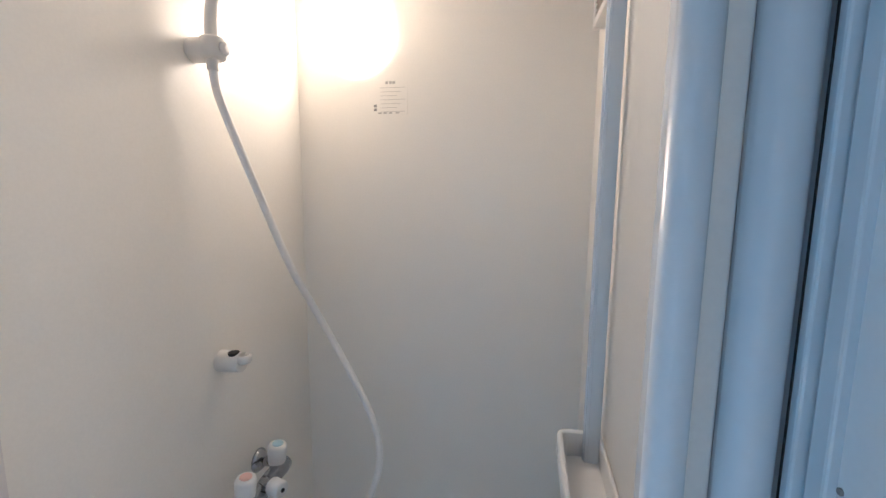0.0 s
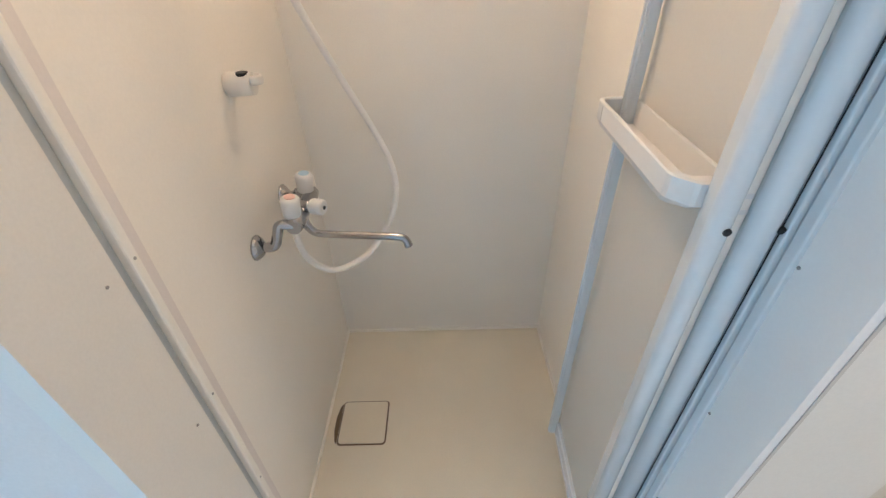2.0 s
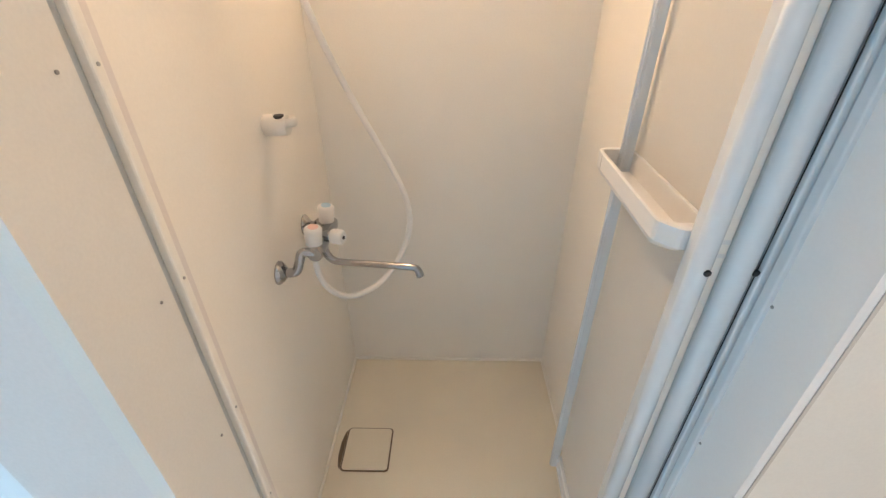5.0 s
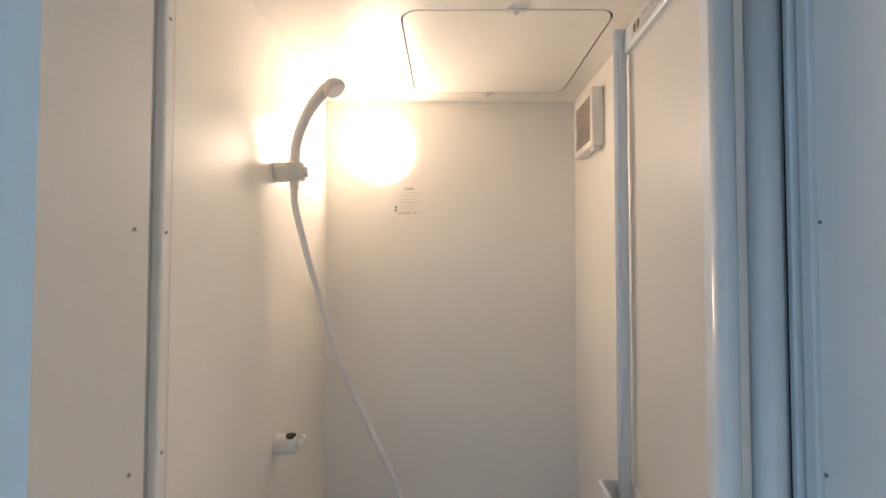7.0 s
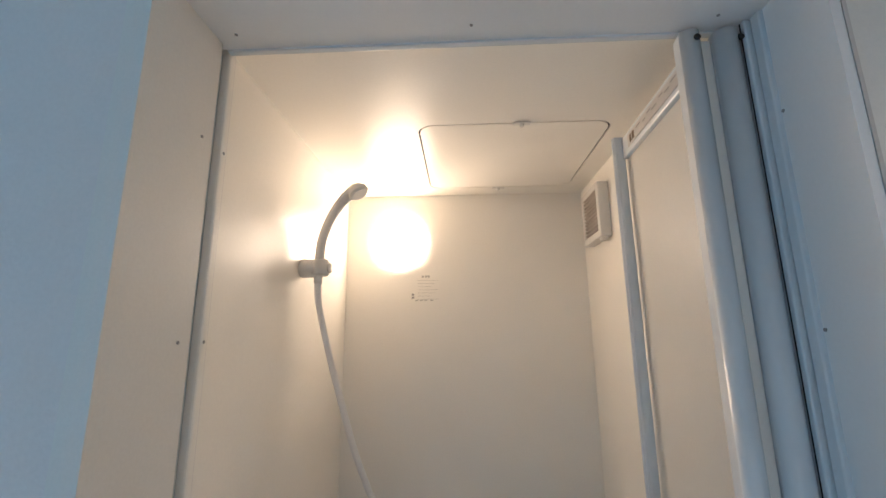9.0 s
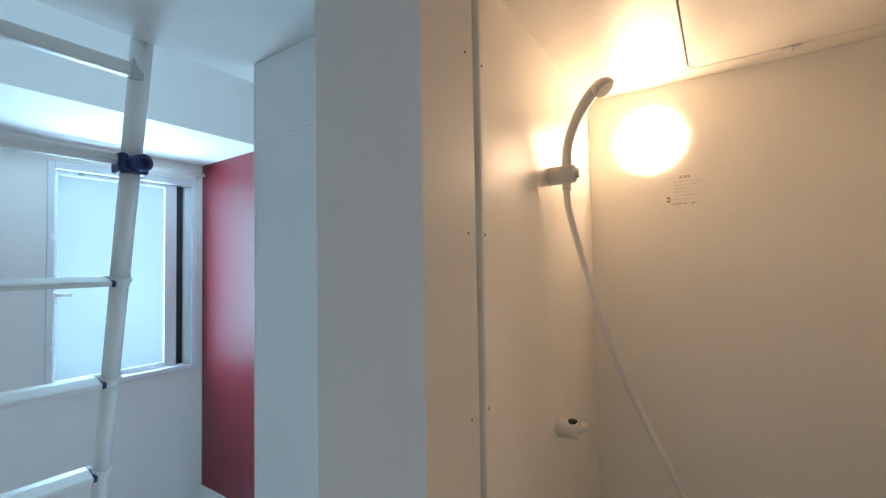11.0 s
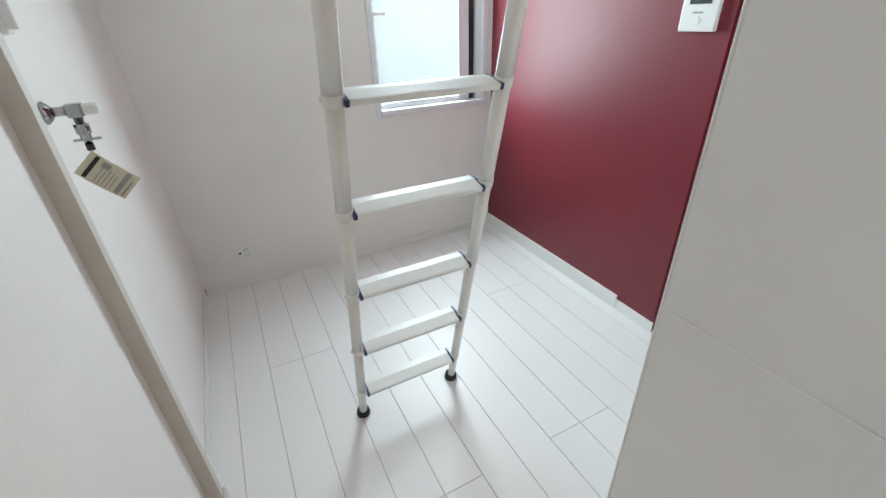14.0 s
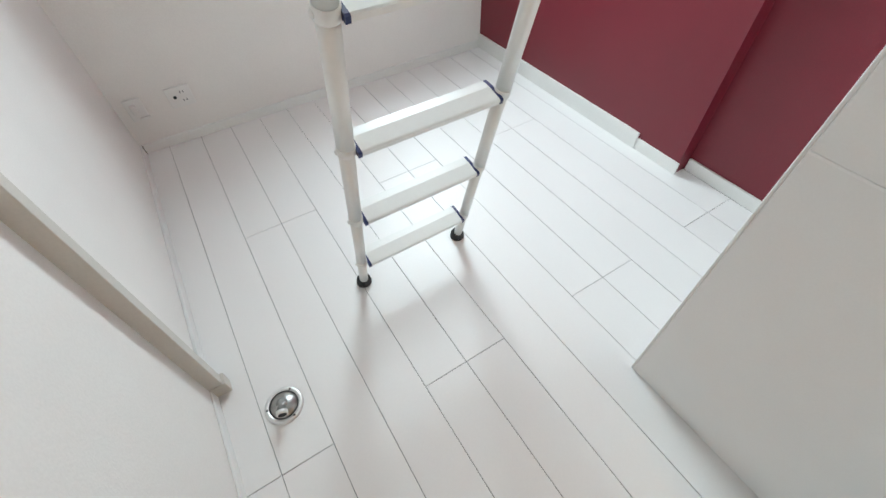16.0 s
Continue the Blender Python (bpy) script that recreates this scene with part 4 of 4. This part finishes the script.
for i in range(7):
    part("print_bar", skew(box(0.3102, 0.415 + 0.025 * i, 2.064 - 0.005 * (i % 2), 0.3110, 0.436 + 0.025 * i - 0.004 * (i % 3), 2.0665 - 0.005 * (i % 2))), M_GREY, label_plate)
for y in (0.603, 0.618):
    part("print_mark", skew(box(0.3102, y - 0.005, 2.051, 0.3110, y + 0.005, 2.067)), M_BROWN, label_plate)
part("bottom_rail", skew(join(box(0.312, 0.36, 0.185, 0.334, 0.6735, 0.238, 0.003), box(0.308, 0.37, 0.20, 0.313, 0.65, 0.206))), M_ALU, door)
part("top_rail", box(0.358, 0.37, 2.035, 0.372, 0.67, 2.082, 0.003), M_ALU, door)
part("bottom_rail", box(0.358, 0.37, 0.185, 0.372, 0.67, 0.238, 0.003), M_ALU, door)
part("hinge_stile", join(box(0.309, 0.674, 0.18, 0.331, 0.678, 2.088, 0.001), box(0.307, 0.6795, 0.18, 0.331, 0.684, 2.088, 0.0015), box(0.314, 0.673, 0.18, 0.328, 0.682, 2.087)), M_ALU, door, "ribbed white aluminium hinge stile")
part("hinge_stile", box(0.356, 0.668, 0.18, 0.374, 0.690, 2.088, 0.004), M_ALU, door)


def bullnose(cx, cy, r, back, z0, z1):
    """A stile with a round front towards the room."""
    o = [(cx + r * math.cos(math.radians(a)), cy + r * math.sin(math.radians(a))) for a in range(180, 361, 12)]
    bm = prism(o + [(cx + r * 0.8, cy + back), (cx - r * 0.8, cy + back)], z0, z1, 2)
    for f in bm.faces:
        if abs(f.normal.z) < 0.5 and f.calc_center_median().y < cy:
            f.smooth = True
    return bm


p1 = part("front_stile", bullnose(0.3005, 0.350, 0.0140, 0.020, 0.165, 2.085), M_ALU, door, "round-fronted white aluminium stile")
p2 = part("frame_stile", bullnose(0.3510, 0.352, 0.0172, 0.020, 0.165, 2.085), M_ALU, door, "round-fronted white aluminium stile")
for x, y, z in ((0.304, 0.337, 1.154), (0.3650, 0.3400, 1.153), (0.304, 0.337, 2.07), (0.3650, 0.3400, 2.07)):
    part("bolt", lathe_hard([(0, 0.0046), (0.003, 0.0046), (0.004, 0.003)], (x, y, z), (0, -1, 0), 12), M_DARK, door, "dark bolt head")
part("hinge_block", box(0.318, 0.346, 0.205, 0.344, 0.3564, 0.245, 0.003), M_PLASTIC, door)

def trough(outer, inner, base, z_top, z_rim, z_floor, z_base):
    """An open tray: outer and inner outlines of equal count, with a tapered underside."""
    bm = bmesh.new()
    rows = [[bm.verts.new((x, y, z)) for x, y in o] for o, z in ((base, z_base), (outer, z_rim), (outer, z_top - 0.002), (mid_outline(outer, inner, 0.25), z_top), (mid_outline(outer, inner, 0.75), z_top), (inner, z_top - 0.002), (mid_outline(inner, base, 0.1), z_floor))]
    n = len(outer)
    for a, b in zip(rows, rows[1:]):
        for i in range(n):
            bm.faces.new((a[i], a[(i + 1) % n], b[(i + 1) % n], b[i]))
    bm.faces.new(rows[0][::-1])
    bm.faces.new(rows[-1])
    bmesh.ops.recalc_face_normals(bm, faces=bm.faces)
    return bm


def mid_outline(a, b, k):
    return [(p[0] + (q[0] - p[0]) * k, p[1] + (q[1] - p[1]) * k) for p, q in zip(a, b)]


TZ1 = 1.196
tray_out = [(0.322, 0.697), (0.270, 0.697), (0.259, 0.692), (0.2555, 0.682), (0.2555, 0.402), (0.258, 0.394), (0.276, 0.374), (0.281, 0.371), (0.322, 0.371)]
tray_in = [(0.317, 0.688), (0.272, 0.688), (0.266, 0.686), (0.2635, 0.680), (0.2635, 0.412), (0.265, 0.407), (0.278, 0.394), (0.282, 0.392), (0.317, 0.392)]
tray_base = [(0.322, 0.692), (0.276, 0.692), (0.266, 0.688), (0.264, 0.680), (0.264, 0.418), (0.268, 0.410), (0.284, 0.396), (0.289, 0.394), (0.322, 0.394)]
towel = part("towel_tray", skew(trough(tray_out, tray_in, tray_base, TZ1, TZ1 - 0.030, TZ1 - 0.040, TZ1 - 0.045)), M_PLASTIC, door, "white plastic open towel tray")
part("tray_end_seam", skew(box(0.2553, 0.660, TZ1 - 0.030, 0.2562, 0.6615, TZ1 - 0.003)), M_GREY, towel)
for z in (1.166, 1.186):
    part("rear_grip", box(0.312, 0.356, z - 0.004, 0.335, 0.370, z + 0.004, 0.002), M_PLASTIC, door)

# ---- hall ----
hl = thing("hall_downlight", (1.35, -0.2, 2.15), "round hall ceiling downlight", "lamp")
part("ring", lathe_hard([(0, 0.13), (0.006, 0.13), (0.008, 0.115)], (1.35, -0.2, LZ), (0, 0, -1), 30), M_PLASTIC, hl)
part("lens", lathe_hard([(0.004, 0.11), (0.009, 0.109)], (1.35, -0.2, LZ), (0, 0, -1), 30), M_HALLGLOW, hl)
closet = thing("hall_closet", (0.92, 0.42, 0.0), "plain pale beige hall closet front above the plank floor", "closet")
part("closet_body", box(0.597, 0.436, 0.0, 1.24, 1.9, LZ), M_TRIM, closet)
part("closet_door", box(0.597, 0.418, 0.008, 1.245, 0.436, LZ - 0.004, 0.002), M_HALLPANEL, closet, "pale beige panel door")
part("toe_gap", box(0.597, 0.424, 0.0, 1.243, 0.4355, 0.0075), M_BROWN, closet, "brown gap under the door")

# ---- floor planks ----
floor = tagged(new("floor", mesh_of("floor", box(WX - 0.05, -0.9, -0.06, 2.2, 2.0, -0.004), M_GROOVE)), "white plank flooring with thin dark joints", "floor", kind="structure")
PW, PL, GAP = 0.1533, 1.86, 0.0009
cache = {}


def plank(x0, x1, y0, y1, m):
    key = (round(x1 - x0, 3), round(y1 - y0, 3), m.name)
    if key not in cache:
        cache[key] = mesh_of("plank", box(GAP, GAP, -0.012, x1 - x0 - GAP, y1 - y0 - GAP, 0.0, 0.0008, 1), m)
    ob = new("plank", cache[key])
    ob.parent = floor
    ob.location = (x0, y0, 0.0)


for r in range(14):
    y0 = -0.7665 + PW * r
    y1 = y0 + PW
    board = r // 2
    first = -1.405 if board % 2 == 0 else -2.335
    xs = sorted({max(WX, min(0.52, first + PL * k)) for k in range(-3, 4)} | {WX, 0.52})
    for a, b in zip(xs, xs[1:]):
        if b - a > 0.01:
            plank(a, b, y0, y1, M_PLANK)
for r in range(18):
    y0 = -0.7665 + PW * r
    plank(0.52, 2.2, y0, y0 + PW, M_HALLPLANK)
